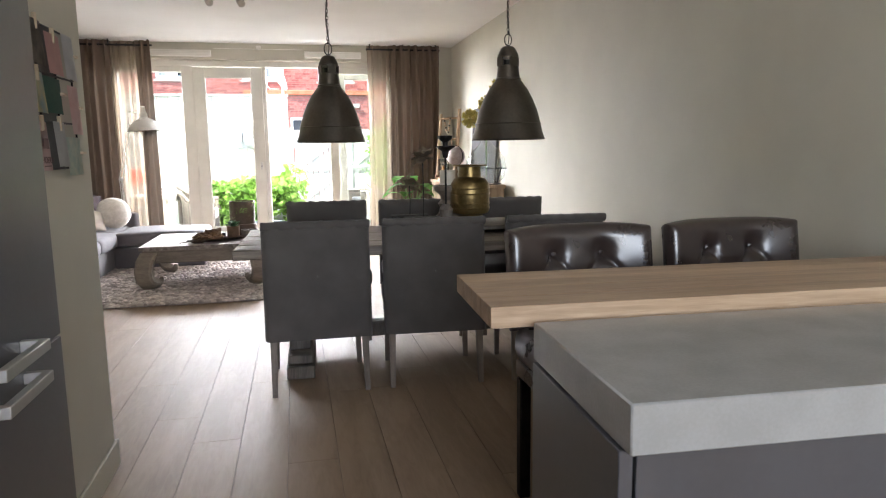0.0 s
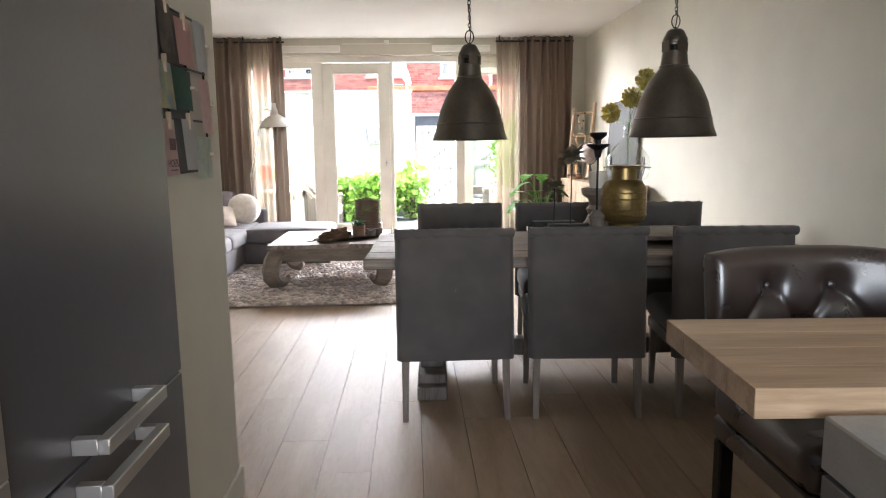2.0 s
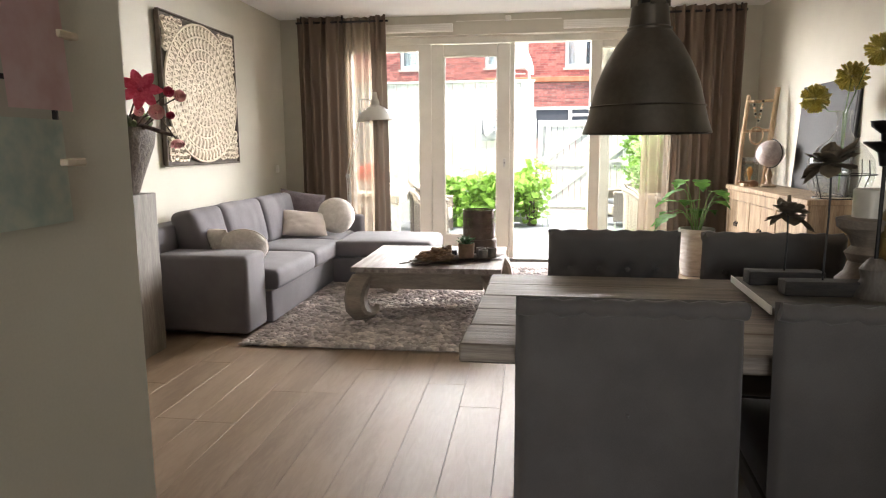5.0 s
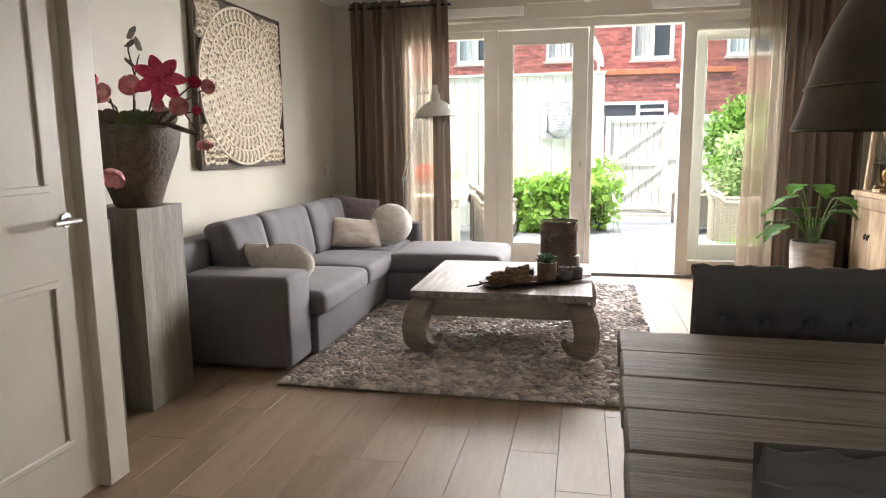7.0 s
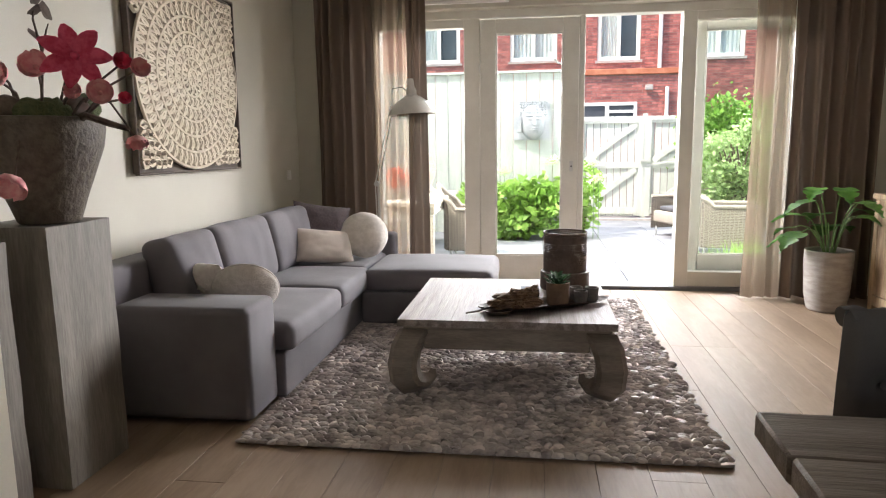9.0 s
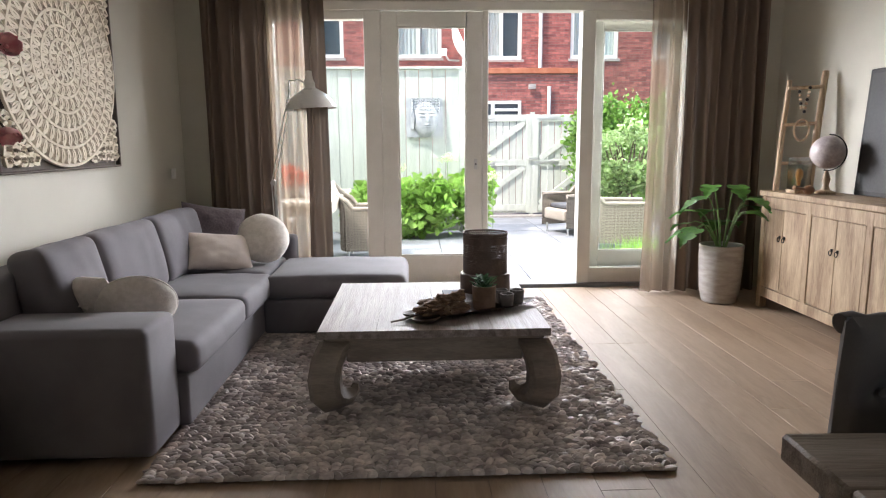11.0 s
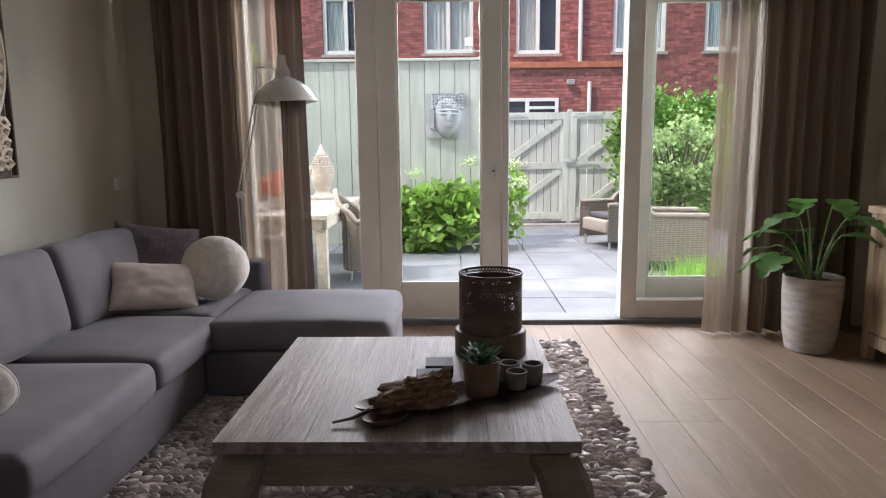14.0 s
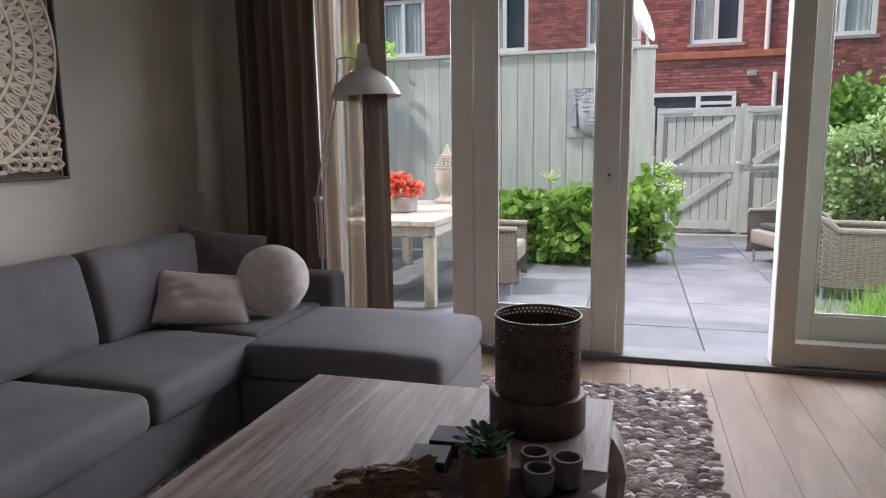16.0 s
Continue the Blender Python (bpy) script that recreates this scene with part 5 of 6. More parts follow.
def bloom(at, r, material, face, petals=5, open_=0.75, layers=2, star=False):
    """A cupped flower of broad petals that faces along face."""
    bm = B()
    for lay in range(layers):
        for k in range(petals):
            a = 2 * math.pi * (k + 0.5 * lay) / petals

            def f(u, v, a=a, lay=lay):
                if star:
                    rad, off = r * (0.06 + u), (v - 0.5) * r * 0.55 * math.sin(math.pi * (0.08 + 0.88 * u)) ** 0.8
                    rise = r * (0.10 + 0.28 * u - 0.30 * u * u) + 0.3 * abs(off) + 0.12 * r * math.sin(a * 3.1) * u
                    return Vector((rad * math.cos(a) - off * math.sin(a), rad * math.sin(a) + off * math.cos(a), rise))
                w = (v - 0.5) * (2.3 / petals) * math.pi * (0.35 + 0.75 * math.sin(math.pi * min(u * 0.75 + 0.1, 1)))
                rad = r * (1 - 0.25 * lay) * math.sin(u * 1.5) * open_
                return Vector((rad * math.cos(a + w), rad * math.sin(a + w), r * 1.0 * (1 - math.cos(u * 1.35)) * (1.15 - 0.5 * open_) + 0.004 * math.sin(w * 9)))
            sheet(bm, f, 5, 4)
    bmesh.ops.create_icosphere(bm, subdivisions=1, radius=r * 0.16, matrix=Matrix.Translation((0, 0, r * 0.12)))
    q = Vector(face).normalized().to_track_quat("Z", "Y").to_matrix().to_4x4()
    return part("bloom", bm, material, vase, soft=80, m=Matrix.Translation(at) @ q)


BL = [((-0.03, -0.145, 0.51), 0.072, PINK, (0.2, -0.8, 0.45)), ((0.10, -0.115, 0.55), 0.070, PINK, (0.3, -0.8, 0.3)), ((0.23, -0.095, 0.586), 0.075, MAGENTA, (0.6, -0.75, 0.2)),
      ((0.325, 0.025, 0.576), 0.045, MAGENTA, (0.6, -0.6, 0.3)), ((0.375, 0.045, 0.556), 0.050, PINK, (0.7, -0.5, 0.2)), ((0.33, -0.115, 0.46), 0.060, PINK, (0.5, -0.8, 0.1)),
      ((0.365, -0.025, 0.446), 0.032, MAGENTA, (0.4, -0.9, 0.2)), ((0.39, -0.025, 0.313), 0.055, PINK, (0.3, -0.3, -0.8)), ((0.07, -0.235, 0.172), 0.078, PINK, (0.1, -0.7, -0.6)),
      ((-0.14, -0.055, 0.585), 0.060, MAGENTA, (-0.1, -0.9, 0.3)), ((0.24, -0.12, 0.465), 0.042, PINK, (0.2, -0.9, 0.2))]
twigs = B()
for at, r, mt, fc in BL:
    star = mt is MAGENTA and r > 0.07
    bloom(at, r * (1.5 if star else 1), mt, fc, 7 if star else 5, 0.72, 1 if star else 2, star)
    p = Vector(at)
    base = Vector((p.x * 0.25, p.y * 0.25, 0.31))
    midp = base.lerp(p, 0.55) + Vector((0.02, -0.01, 0.05 if p.z > 0.4 else 0.16))
    part("twig", tube(B(), [base, base.lerp(midp, 0.5), midp, midp.lerp(p, 0.6), p], 0.006, 6, 0.6), ROSEBR, vase)
tube(twigs, [(0.0, 0.0, 0.31), (0.02, 0.0, 0.50), (0.035, 0.0, 0.62), (0.01, 0.0, 0.74), (0.02, 0.0, 0.78)], 0.006, 6, 0.5)
tube(twigs, [(0.035, 0, 0.62), (0.06, 0, 0.70), (0.07, 0, 0.72)], 0.004, 6, 0.5)
tube(twigs, [(0.08, -0.05, 0.33), (0.22, -0.05, 0.39), (0.30, -0.03, 0.36), (0.36, -0.01, 0.34)], 0.018, 8, 0.5)
part("branch", twigs, ROSEBR, vase)
for k, (px, pz, tilt) in enumerate(((0.02, 0.79, 20), (0.075, 0.735, -30), (0.0, 0.755, 60), (0.04, 0.66, -50))):
    bm = B()
    split_leaf(bm, (0, 0, 0), (0.25 * math.sin(tilt), 0, 1), 0.055, 0.0, 0)
    part("bud", bm, ROSEBR, vase, m=pose(px, 0, pz, 0, tilt, 0))
mo = random.Random(5)
for k in range(12):
    a = k * 0.52
    bm = bmesh.new()
    bmesh.ops.create_icosphere(bm, subdivisions=3, radius=0.045 + 0.02 * mo.random())
    for v in bm.verts:
        v.co *= 1 + 0.25 * noise.noise(v.co * 30 + Vector((k, 0, 0)))
    part("moss_ball", bm, MOSS if k % 3 else ROSEBR, vase, m=Matrix.Translation((0.14 * math.cos(a), 0.14 * math.sin(a), 0.385 + 0.03 * mo.random())))

# ---- memo grid with cards on the wall end ----
board = thing("memo_grid", "black wire memo grid hung with cards", "memo board", -1.198, 2.33, 1.18)
for k in range(4):
    part("wire", tube(B(), [(0.012, -0.25, 0.145 * k), (0.012, 0.27, 0.145 * k + 0.006)], 0.0035, 6), BLACK, board)
    part("wire", tube(B(), [(0.009, -0.21 + 0.16 * k, 0), (0.009, -0.21 + 0.16 * k, 0.44)], 0.0035, 6), BLACK, board)
part("backing", box(B(), 0.001, 0.005, -0.25, 0.12, 0.0, 0.44), surf("slate_board", (0.10, 0.098, 0.095), (0.13, 0.128, 0.124), 8, 0.7, 0.1), board)


def paper(name, a, b, scale=14):
    return surf(name, a, b, scale, 0.6, 0.03, fine=50)


CARDS = [(2.075, 2.135, 1.325, 1.425, paper("photo_grey", (0.06, 0.055, 0.05), (0.14, 0.13, 0.12)), "dark grey photo"),
         (2.165, 2.285, 1.35, 1.47, paper("card_floral", (0.30, 0.40, 0.42), (0.60, 0.55, 0.30)), "blue and yellow floral card"),
         (2.325, 2.455, 1.475, 1.60, paper("card_pink_dots", (0.62, 0.36, 0.33), (0.70, 0.42, 0.38)), "salmon pink card"),
         (2.295, 2.445, 1.355, 1.465, paper("card_green", (0.03, 0.10, 0.075), (0.045, 0.13, 0.095)), "dark green card"),
         (2.49, 2.60, 1.475, 1.62, paper("card_white", (0.58, 0.57, 0.57), (0.66, 0.65, 0.64)), "white lettered card"),
         (2.50, 2.605, 1.295, 1.455, paper("card_pale_pink", (0.66, 0.42, 0.40), (0.74, 0.56, 0.54)), "pale pink card"),
         (2.04, 2.15, 1.185, 1.30, paper("photo_street", (0.40, 0.38, 0.30), (0.66, 0.62, 0.40)), "street photo with a yellow car"),
         (2.18, 2.28, 1.18, 1.325, paper("card_pink_house", (0.60, 0.42, 0.40), (0.66, 0.48, 0.46)), "pink greeting card"),
         (2.335, 2.435, 1.19, 1.33, paper("card_plain", (0.56, 0.55, 0.53), (0.62, 0.61, 0.59)), "plain white card"),
         (2.455, 2.60, 1.16, 1.285, paper("card_leaf_print", (0.46, 0.56, 0.50), (0.66, 0.68, 0.58), 30), "pale green leaf print card"),
         (2.10, 2.17, 1.475, 1.60, paper("card_green_photo", (0.10, 0.20, 0.06), (0.22, 0.34, 0.12)), "green photo"),
         (2.20, 2.30, 1.49, 1.62, paper("photo_dark", (0.08, 0.07, 0.06), (0.2, 0.17, 0.14)), "dark photo")]
PIN = surf("clothes_pin", (0.50, 0.40, 0.28), (0.60, 0.50, 0.38), 30, 0.6, 0.2)
for i, (y0, y1, z0, z1, mt, lb) in enumerate(CARDS):
    c = thing("greeting_card", lb + " pegged to the memo grid", "card", -1.198, (y0 + y1) / 2, z0, group="cards on the memo grid")
    w, h = (y1 - y0) / 2, z1 - z0
    bm = B()
    sheet(bm, lambda u, v, w=w, h=h, i=i: Vector((0.017 + 0.0022 * (i % 3) + 0.010 * (1 - v) * (0.4 + 0.6 * math.sin(i * 2.1) ** 2) + 0.004 * math.sin(u * 3.1), -w + 2 * w * u, h * v)), 6, 6)
    bmesh.ops.solidify(bm, geom=bm.faces[:], thickness=0.0008)
    part("paper", bm, mt, c, soft=70)
    pb = box(B(), 0.019, 0.031, w - 0.014, w + 0.022, 0.55 * h, 0.55 * h + 0.009, 0.0015) if i in (3, 4, 5, 9) else box(B(), 0.019, 0.031, -0.005, 0.005, h - 0.028, h + 0.018, 0.0015)
    part("peg", pb, PIN, c, "small wooden peg")
    if i == 7:
        PRINT = surf("card_print", (0.13, 0.07, 0.07), (0.17, 0.10, 0.10), 20, 0.7, 0)
        hb = box(B(), 0.0305, 0.0312, -0.022, 0.022, 0.065, 0.095)
        part("printed_house", hb, PRINT, c)
        cu = bpy.data.curves.new("greeting", "FONT")
        cu.body, cu.size, cu.extrude, cu.align_x = "HOERA", 0.028, 0.0003, "CENTER"
        t = new("lettering", cu)
        t.data.materials.append(PRINT)
        t.parent = c
        t.matrix_basis = pose(0.0325, 0, 0.022, 90, 0, 90)
        part("small_print", box(B(), 0.031, 0.0317, -0.026, 0.026, 0.012, 0.015), PRINT, c)
hk = thing("hanging_tag", "long patterned paper tag hung from a black hook", "tag", -1.198, 2.08, 0.99)
part("paper", box(B(), 0.012, 0.014, -0.03, 0.03, 0.0, 0.15, 0.0005), paper("tag_pattern", (0.45, 0.36, 0.26), (0.60, 0.52, 0.42), 40), hk)
part("hook", tube(B(), [(0.01, 0, 0.14), (0.02, 0.01, 0.155), (0.016, 0.015, 0.175), (0.01, 0.0, 0.19)], 0.003, 6), BLACK, hk)

# ---- on the dining table ----
TZ = 0.741
tray = thing("table_tray", "wooden serving board with light edges on low feet", "tray", 0.525, 3.985, TZ, -3)
bm = box(B(), -0.43, 0.43, -0.235, 0.235, 0.028, 0.05, 0.003)
part("board", bm, TABLEBASE, tray)
part("edge", box(B(), -0.436, -0.431, -0.235, 0.235, 0.03, 0.054, 0.001), WHITE, tray, "pale edge")
for sx in (-0.38, 0.35):
    part("foot", box(B(), sx, sx + 0.03, -0.2, 0.2, 0, 0.028, 0.003), TABLEBASE, tray)
BLK = surf("dark_wood_block", (0.03, 0.026, 0.024), (0.055, 0.048, 0.042), 12, 0.7, 0.3, stretch=(1, 6, 6))
PODC = surf("dried_lotus", (0.10, 0.075, 0.05), (0.19, 0.15, 0.10), 26, 0.9, 0.6, fine=90)


def dried_flower(x, y, stem, r, seed):
    d = thing("dried_lotus", "dried lotus flower on a thin stem in a dark block", "dried flower", x, y, TZ + 0.0505, group="dried flowers on the tray")
    part("block", box(B(), -0.118, 0.118, -0.034, 0.034, 0, 0.045, 0.003), BLK, d)
    part("stem", tube(B(), [(0, 0, 0.04), (0.003, 0, stem * 0.6), (0.0, 0, stem)], 0.003, 6), BLACK, d)
    bm = B()
    rr = random.Random(seed)
    for k in range(15):
        a = k * 2.4
        split_leaf(bm, (0, 0, stem), (math.cos(a), math.sin(a), rr.uniform(-0.7, 0.9)), r * rr.uniform(0.8, 1.25), rr.uniform(-0.3, 0.5), 0, k)
    lathe(bm, [(0, 0), (r * 0.2, 0.0), (r * 0.42, r * 0.5), (r * 0.40, r * 0.62), (r * 0.12, r * 0.66), (r * 0.1, r * 1.0), (0, r * 1.05)], 14, 0, 0, stem)
    part("flower", bm, PODC, d, soft=60)


dried_flower(0.235, 4.125, 0.235, 0.058, 1)
dried_flower(0.29, 3.965, 0.40, 0.062, 2)
ch = thing("candle_holder", "turned wooden candle holder with a white pillar candle", "candle holder", 0.475, 4.11, TZ + 0.0505)
ch.scale = (1.08, 1.08, 1.1)
part("holder", lathe(B(), [(0, 0), (0.075, 0), (0.078, 0.02), (0.055, 0.045), (0.045, 0.075), (0.058, 0.10), (0.04, 0.12), (0.05, 0.15), (0.082, 0.175), (0.086, 0.20), (0.07, 0.205), (0, 0.205)], 28), CTBASE, ch)
part("candle", lathe(B(), [(0, 0.205), (0.045, 0.205), (0.046, 0.285), (0.038, 0.288), (0, 0.28)], 24), surf("candle_wax", (0.68, 0.64, 0.55), (0.75, 0.71, 0.62), 12, 0.5, 0.1), ch)
cs = thing("candlestick", "tall black iron candlestick with two cups", "candlestick", 0.425, 3.94, TZ + 0.0505)
cs.scale = (1.2, 1.2, 1.08)
part("base", lathe(B(), [(0, 0), (0.05, 0), (0.05, 0.012), (0.03, 0.05), (0.036, 0.08), (0.015, 0.11), (0, 0.11)], 24), TABLEBASE, cs)
part("rod", tube(B(), [(0, 0, 0.10), (0, 0, 0.42)], 0.005, 8), BLACK, cs)
part("cup", lathe(B(), [(0, 0.36), (0.012, 0.365), (0.018, 0.40), (0.05, 0.425), (0.05, 0.43), (0.012, 0.42), (0, 0.42)], 24), BLACK, cs)
part("cup", lathe(B(), [(0, 0.42), (0.012, 0.42), (0.014, 0.45), (0.036, 0.47), (0.038, 0.485), (0.03, 0.485), (0, 0.47)], 24), BLACK, cs)
BRASS = surf("old_brass", (0.20, 0.14, 0.058), (0.34, 0.25, 0.105), 9, 0.36, 0.25, fine=60, metal=0.9, spread=0.15)
jar = thing("brass_pot", "antique hammered brass pot with a wide rim", "pot", 0.60, 4.04, TZ + 0.0505)
jar.scale = (1.0, 1.0, 1.08)
part("vessel", lathe(B(), [(0, 0), (0.078, 0), (0.080, 0.03), (0.076, 0.035), (0.112, 0.05), (0.120, 0.07), (0.122, 0.19), (0.118, 0.215), (0.095, 0.245), (0.068, 0.255), (0.066, 0.31), (0.070, 0.312), (0.060, 0.31), (0.06, 0.26), (0, 0.25)], 48), BRASS, jar)
part("rim", lathe(B(), [(0.062, 0.312), (0.105, 0.316), (0.107, 0.32), (0.104, 0.323), (0.062, 0.319)], 44, caps=False), BRASS, jar)
for z in (0.075, 0.10, 0.155, 0.185):
    part("band", lathe(B(), [(0.1215, z), (0.1245, z + 0.004), (0.1215, z + 0.008)], 48, caps=False), BRASS, jar)

# ---- on the sideboard ----
SZ = SH
dj = thing("demijohn", "large clear glass demijohn in a wire stand", "vase", 1.43, 6.56, SZ)
dj.scale = (1.25, 1.25, 1.36)
CLEAR = glass_pane("clear_glass", (0.86, 0.88, 0.87), 0.11)
v = part("bottle", lathe(B(), [(0.0, 0.012), (0.10, 0.012), (0.145, 0.05), (0.165, 0.12), (0.155, 0.19), (0.11, 0.25), (0.06, 0.29), (0.034, 0.33), (0.030, 0.40), (0.038, 0.405), (0.038, 0.425), (0.030, 0.425)], 44, caps=False), CLEAR, dj)
v.visible_shadow = False
for z, r in ((0.12, 0.170), (0.006, 0.12)):
    ring = [(r * math.cos(2 * math.pi * k / 32), r * math.sin(2 * math.pi * k / 32), z) for k in range(33)]
    part("wire_ring", tube(B(), ring, 0.003, 6), BLACK, dj)
for k in range(4):
    a = k * math.pi / 2 + 0.5
    part("wire_leg", tube(B(), [(0.12 * math.cos(a), 0.12 * math.sin(a), 0.004), (0.170 * math.cos(a), 0.170 * math.sin(a), 0.12), (0.16 * math.cos(a), 0.16 * math.sin(a), 0.19)], 0.003, 6), BLACK, dj)
ALL = surf("allium_yellow", (0.44, 0.36, 0.08), (0.62, 0.54, 0.16), 60, 0.8, 0.3)
for k, (dx, dy, dz) in enumerate(((-0.10, 0.22, 0.67), (0.0, -0.06, 0.79), (0.04, -0.33, 0.92))):
    bm = B()
    r = random.Random(k)
    for j in range(230):
        d = Vector((r.gauss(0, 1), r.gauss(0, 1), r.gauss(0, 1))).normalized()
        L = 0.078 + 0.020 * r.random()
        s = d.orthogonal().normalized() * 0.007
        q = d.cross(s)
        a = [bm.verts.new(d * 0.012), bm.verts.new(d * L + s), bm.verts.new(d * (L + 0.009)), bm.verts.new(d * L - s)]
        bm.faces.new(a)
        a = [bm.verts.new(d * 0.012), bm.verts.new(d * L + q), bm.verts.new(d * (L + 0.009)), bm.verts.new(d * L - q)]
        bm.faces.new(a)
    fl_ = thing("allium", "dried yellow allium flower standing in the demijohn", "flower", 1.43 + dx, 6.56 + dy, SZ + dz, group="alliums in the demijohn")
    part("flower_head", bm, ALL, fl_)
    part("stem", tube(B(), [(-dx, -dy, -dz + 0.06), (-dx * 1.02, -dy * 0.9, -dz + 0.57), (-dx * 0.5, -dy * 0.4, -0.09), (0, 0, 0)], 0.003, 6), STEM, fl_)
pic = thing("picture_frame", "dark framed picture leaning against the wall", "picture", XR - 0.06, 7.32, SZ)
part("frame", box(B(), 0.0, 0.02, -0.50, 0.50, 0.0, 0.83, 0.004), BLACK, pic, m=pose(0, 0, 0, 0, 3.5, 0))
part("picture", box(B(), -0.003, 0.0, -0.47, 0.47, 0.03, 0.80), surf("dark_print", (0.012, 0.011, 0.010), (0.03, 0.027, 0.025), 4, 0.6, 0), pic, m=pose(0, 0, 0, 0, 3.5, 0))
LOG = surf("driftwood", (0.36, 0.24, 0.14), (0.56, 0.42, 0.28), 4, 0.7, 0.5, stretch=(8, 8, 0.8), fine=30)
lad = thing("log_ladder", "small driftwood ladder leaning on the wall", "ladder", 1.38, 8.18, SZ)
part("rail", tube(B(), [(-0.10, 0.06, 0), (-0.07, 0.08, 0.42), (-0.03, 0.10, 0.80)], 0.022, 10, 0.8), LOG, lad)
part("rail", tube(B(), [(0.10, -0.02, 0), (0.15, 0.01, 0.45), (0.19, 0.03, 0.86)], 0.026, 10, 0.85), LOG, lad)
for z, k in ((0.2, 0), (0.48, 1), (0.74, 2)):
    part("rung", tube(B(), [(-0.09 + 0.02 * k, 0.07, z), (0.13 + 0.02 * k, 0.0 + 0.01 * k, z + 0.01)], 0.013, 8), LOG, lad)
bd = thing("bead_string", "string of wooden beads hanging from the ladder", "beads", 1.40, 8.20, SZ)
for k in range(13):
    s = -1 if k % 2 else 1
    z = 0.74 - 0.028 * (k // 2)
    part("bead", lathe(B(), [(0, -0.012), (0.009, -0.008), (0.012, 0), (0.009, 0.008), (0, 0.012)], 10), LOG if k % 3 else BLACK, bd, m=Matrix.Translation((s * (0.04 - 0.005 * (k // 2)), -0.03, z)))
ring = [(0.0 + 0.055 * math.cos(q), -0.03, 0.44 + 0.075 * math.sin(q)) for q in [2 * math.pi * j / 20 for j in range(21)]]
part("hoop", tube(B(), ring, 0.008, 8), LOG, bd)
gl = thing("globe", "small greyish globe on a turned wooden stand", "globe", 1.43, 7.88, SZ)
GLOBE = surf("globe_print", (0.36, 0.30, 0.29), (0.58, 0.52, 0.50), 9, 0.35, 0.05, detail=8)
bm = bmesh.new()
bmesh.ops.create_uvsphere(bm, u_segments=36, v_segments=20, radius=0.112)
part("sphere", bm, GLOBE, gl, m=pose(0, 0, 0.285, 0, 20, 0), soft=80)
arc = [(0.122 * math.cos(q), 0, 0.285 + 0.122 * math.sin(q)) for q in [math.radians(a) for a in range(-100, 91, 10)]]
part("meridian", tube(B(), arc, 0.0045, 6), BLACK, gl, m=pose(0, 0, 0, 0, 0, -60))
part("stand", lathe(B(), [(0, 0), (0.062, 0), (0.065, 0.015), (0.03, 0.03), (0.018, 0.06), (0.028, 0.10), (0.012, 0.155), (0, 0.165)], 24), SBWOOD, gl)
tl = thing("glass_table_lamp", "glass box lamp with a filament bulb on a wooden foot", "lamp", 1.31, 8.0, SZ)
part("foot", box(B(), -0.06, 0.06, -0.06, 0.06, 0, 0.025, 0.003), SBWOOD, tl)
bm = B()
for a, b, c, d in ((-0.055, 0.055, -0.055, -0.052), (-0.055, 0.055, 0.052, 0.055), (-0.055, -0.052, -0.052, 0.052), (0.052, 0.055, -0.052, 0.052)):
    box(bm, a, b, c, d, 0.025, 0.25)
sh_ = part("glass_box", bm, CLEAR, tl)
sh_.visible_shadow = False
part("bulb", lathe(B(), [(0, 0.05), (0.012, 0.055), (0.012, 0.08), (0.026, 0.12), (0.024, 0.15), (0.01, 0.17), (0, 0.172)], 18), surf("amber_bulb", (0.50, 0.22, 0.06), (0.62, 0.32, 0.10), 9, 0.1, 0), tl)
sp = thing("wooden_darner", "turned wooden darning mushroom lying on the sideboard", "ornament", 1.30, 7.86, SZ + 0.03)
part("body", lathe(B(), [(0, -0.045), (0.022, -0.035), (0.032, -0.01), (0.028, 0.02), (0.012, 0.035), (0.009, 0.10), (0.014, 0.14), (0, 0.145)], 20), surf("polished_wood", (0.20, 0.10, 0.055), (0.29, 0.16, 0.09), 5, 0.3, 0.1), sp, m=pose(0, 0, 0.002, 82, 0, -70))

# ---- on the coffee table ----
CZ = 0.4235
RUST = surf("rusty_lantern", (0.075, 0.05, 0.04), (0.13, 0.09, 0.07), 12, 0.5, 0.3, fine=80, metal=0.4)
lan = thing("lantern", "rust brown perforated metal lantern on a solid base", "lantern", -1.0, 7.10, CZ)
lan.scale = (1, 1, 0.95)
part("base", lathe(B(), [(0, 0), (0.140, 0), (0.142, 0.004), (0.142, 0.100), (0.138, 0.108), (0.124, 0.112), (0, 0.112)], 48), RUST, lan)
lr = random.Random(7)
bm = B()
NU, NV, R = 116, 42, 0.125
g = [[bm.verts.new((R * math.cos(2 * math.pi * i / NU), R * math.sin(2 * math.pi * i / NU), 0.11 + 0.235 * j / NV)) for j in range(NV + 1)] for i in range(NU)]
for i in range(NU):
    for j in range(NV):
        t = j / NV
        band = (0.40 < t < 0.72) or (t > 0.86 and t < 0.97) or (0.15 < t < 0.34 and abs((i % 29) - 14) < 6)
        swirl = noise.noise(Vector((math.cos(2 * math.pi * i / NU) * 6, math.sin(2 * math.pi * i / NU) * 6, t * 7)))
        if band and (i + j // 2) % 2 == 0 and j % 2 == 0 and swirl > -0.3:
            continue
        bm.faces.new((g[i][j], g[(i + 1) % NU][j], g[(i + 1) % NU][j + 1], g[i][j + 1]))
part("perforated_shade", bm, RUST, lan, soft=80)
part("rim", lathe(B(), [(0.1225, 0.343), (0.1275, 0.343), (0.1275, 0.350), (0.1225, 0.350), (0.1225, 0.343)], 48, caps=False), RUST, lan)
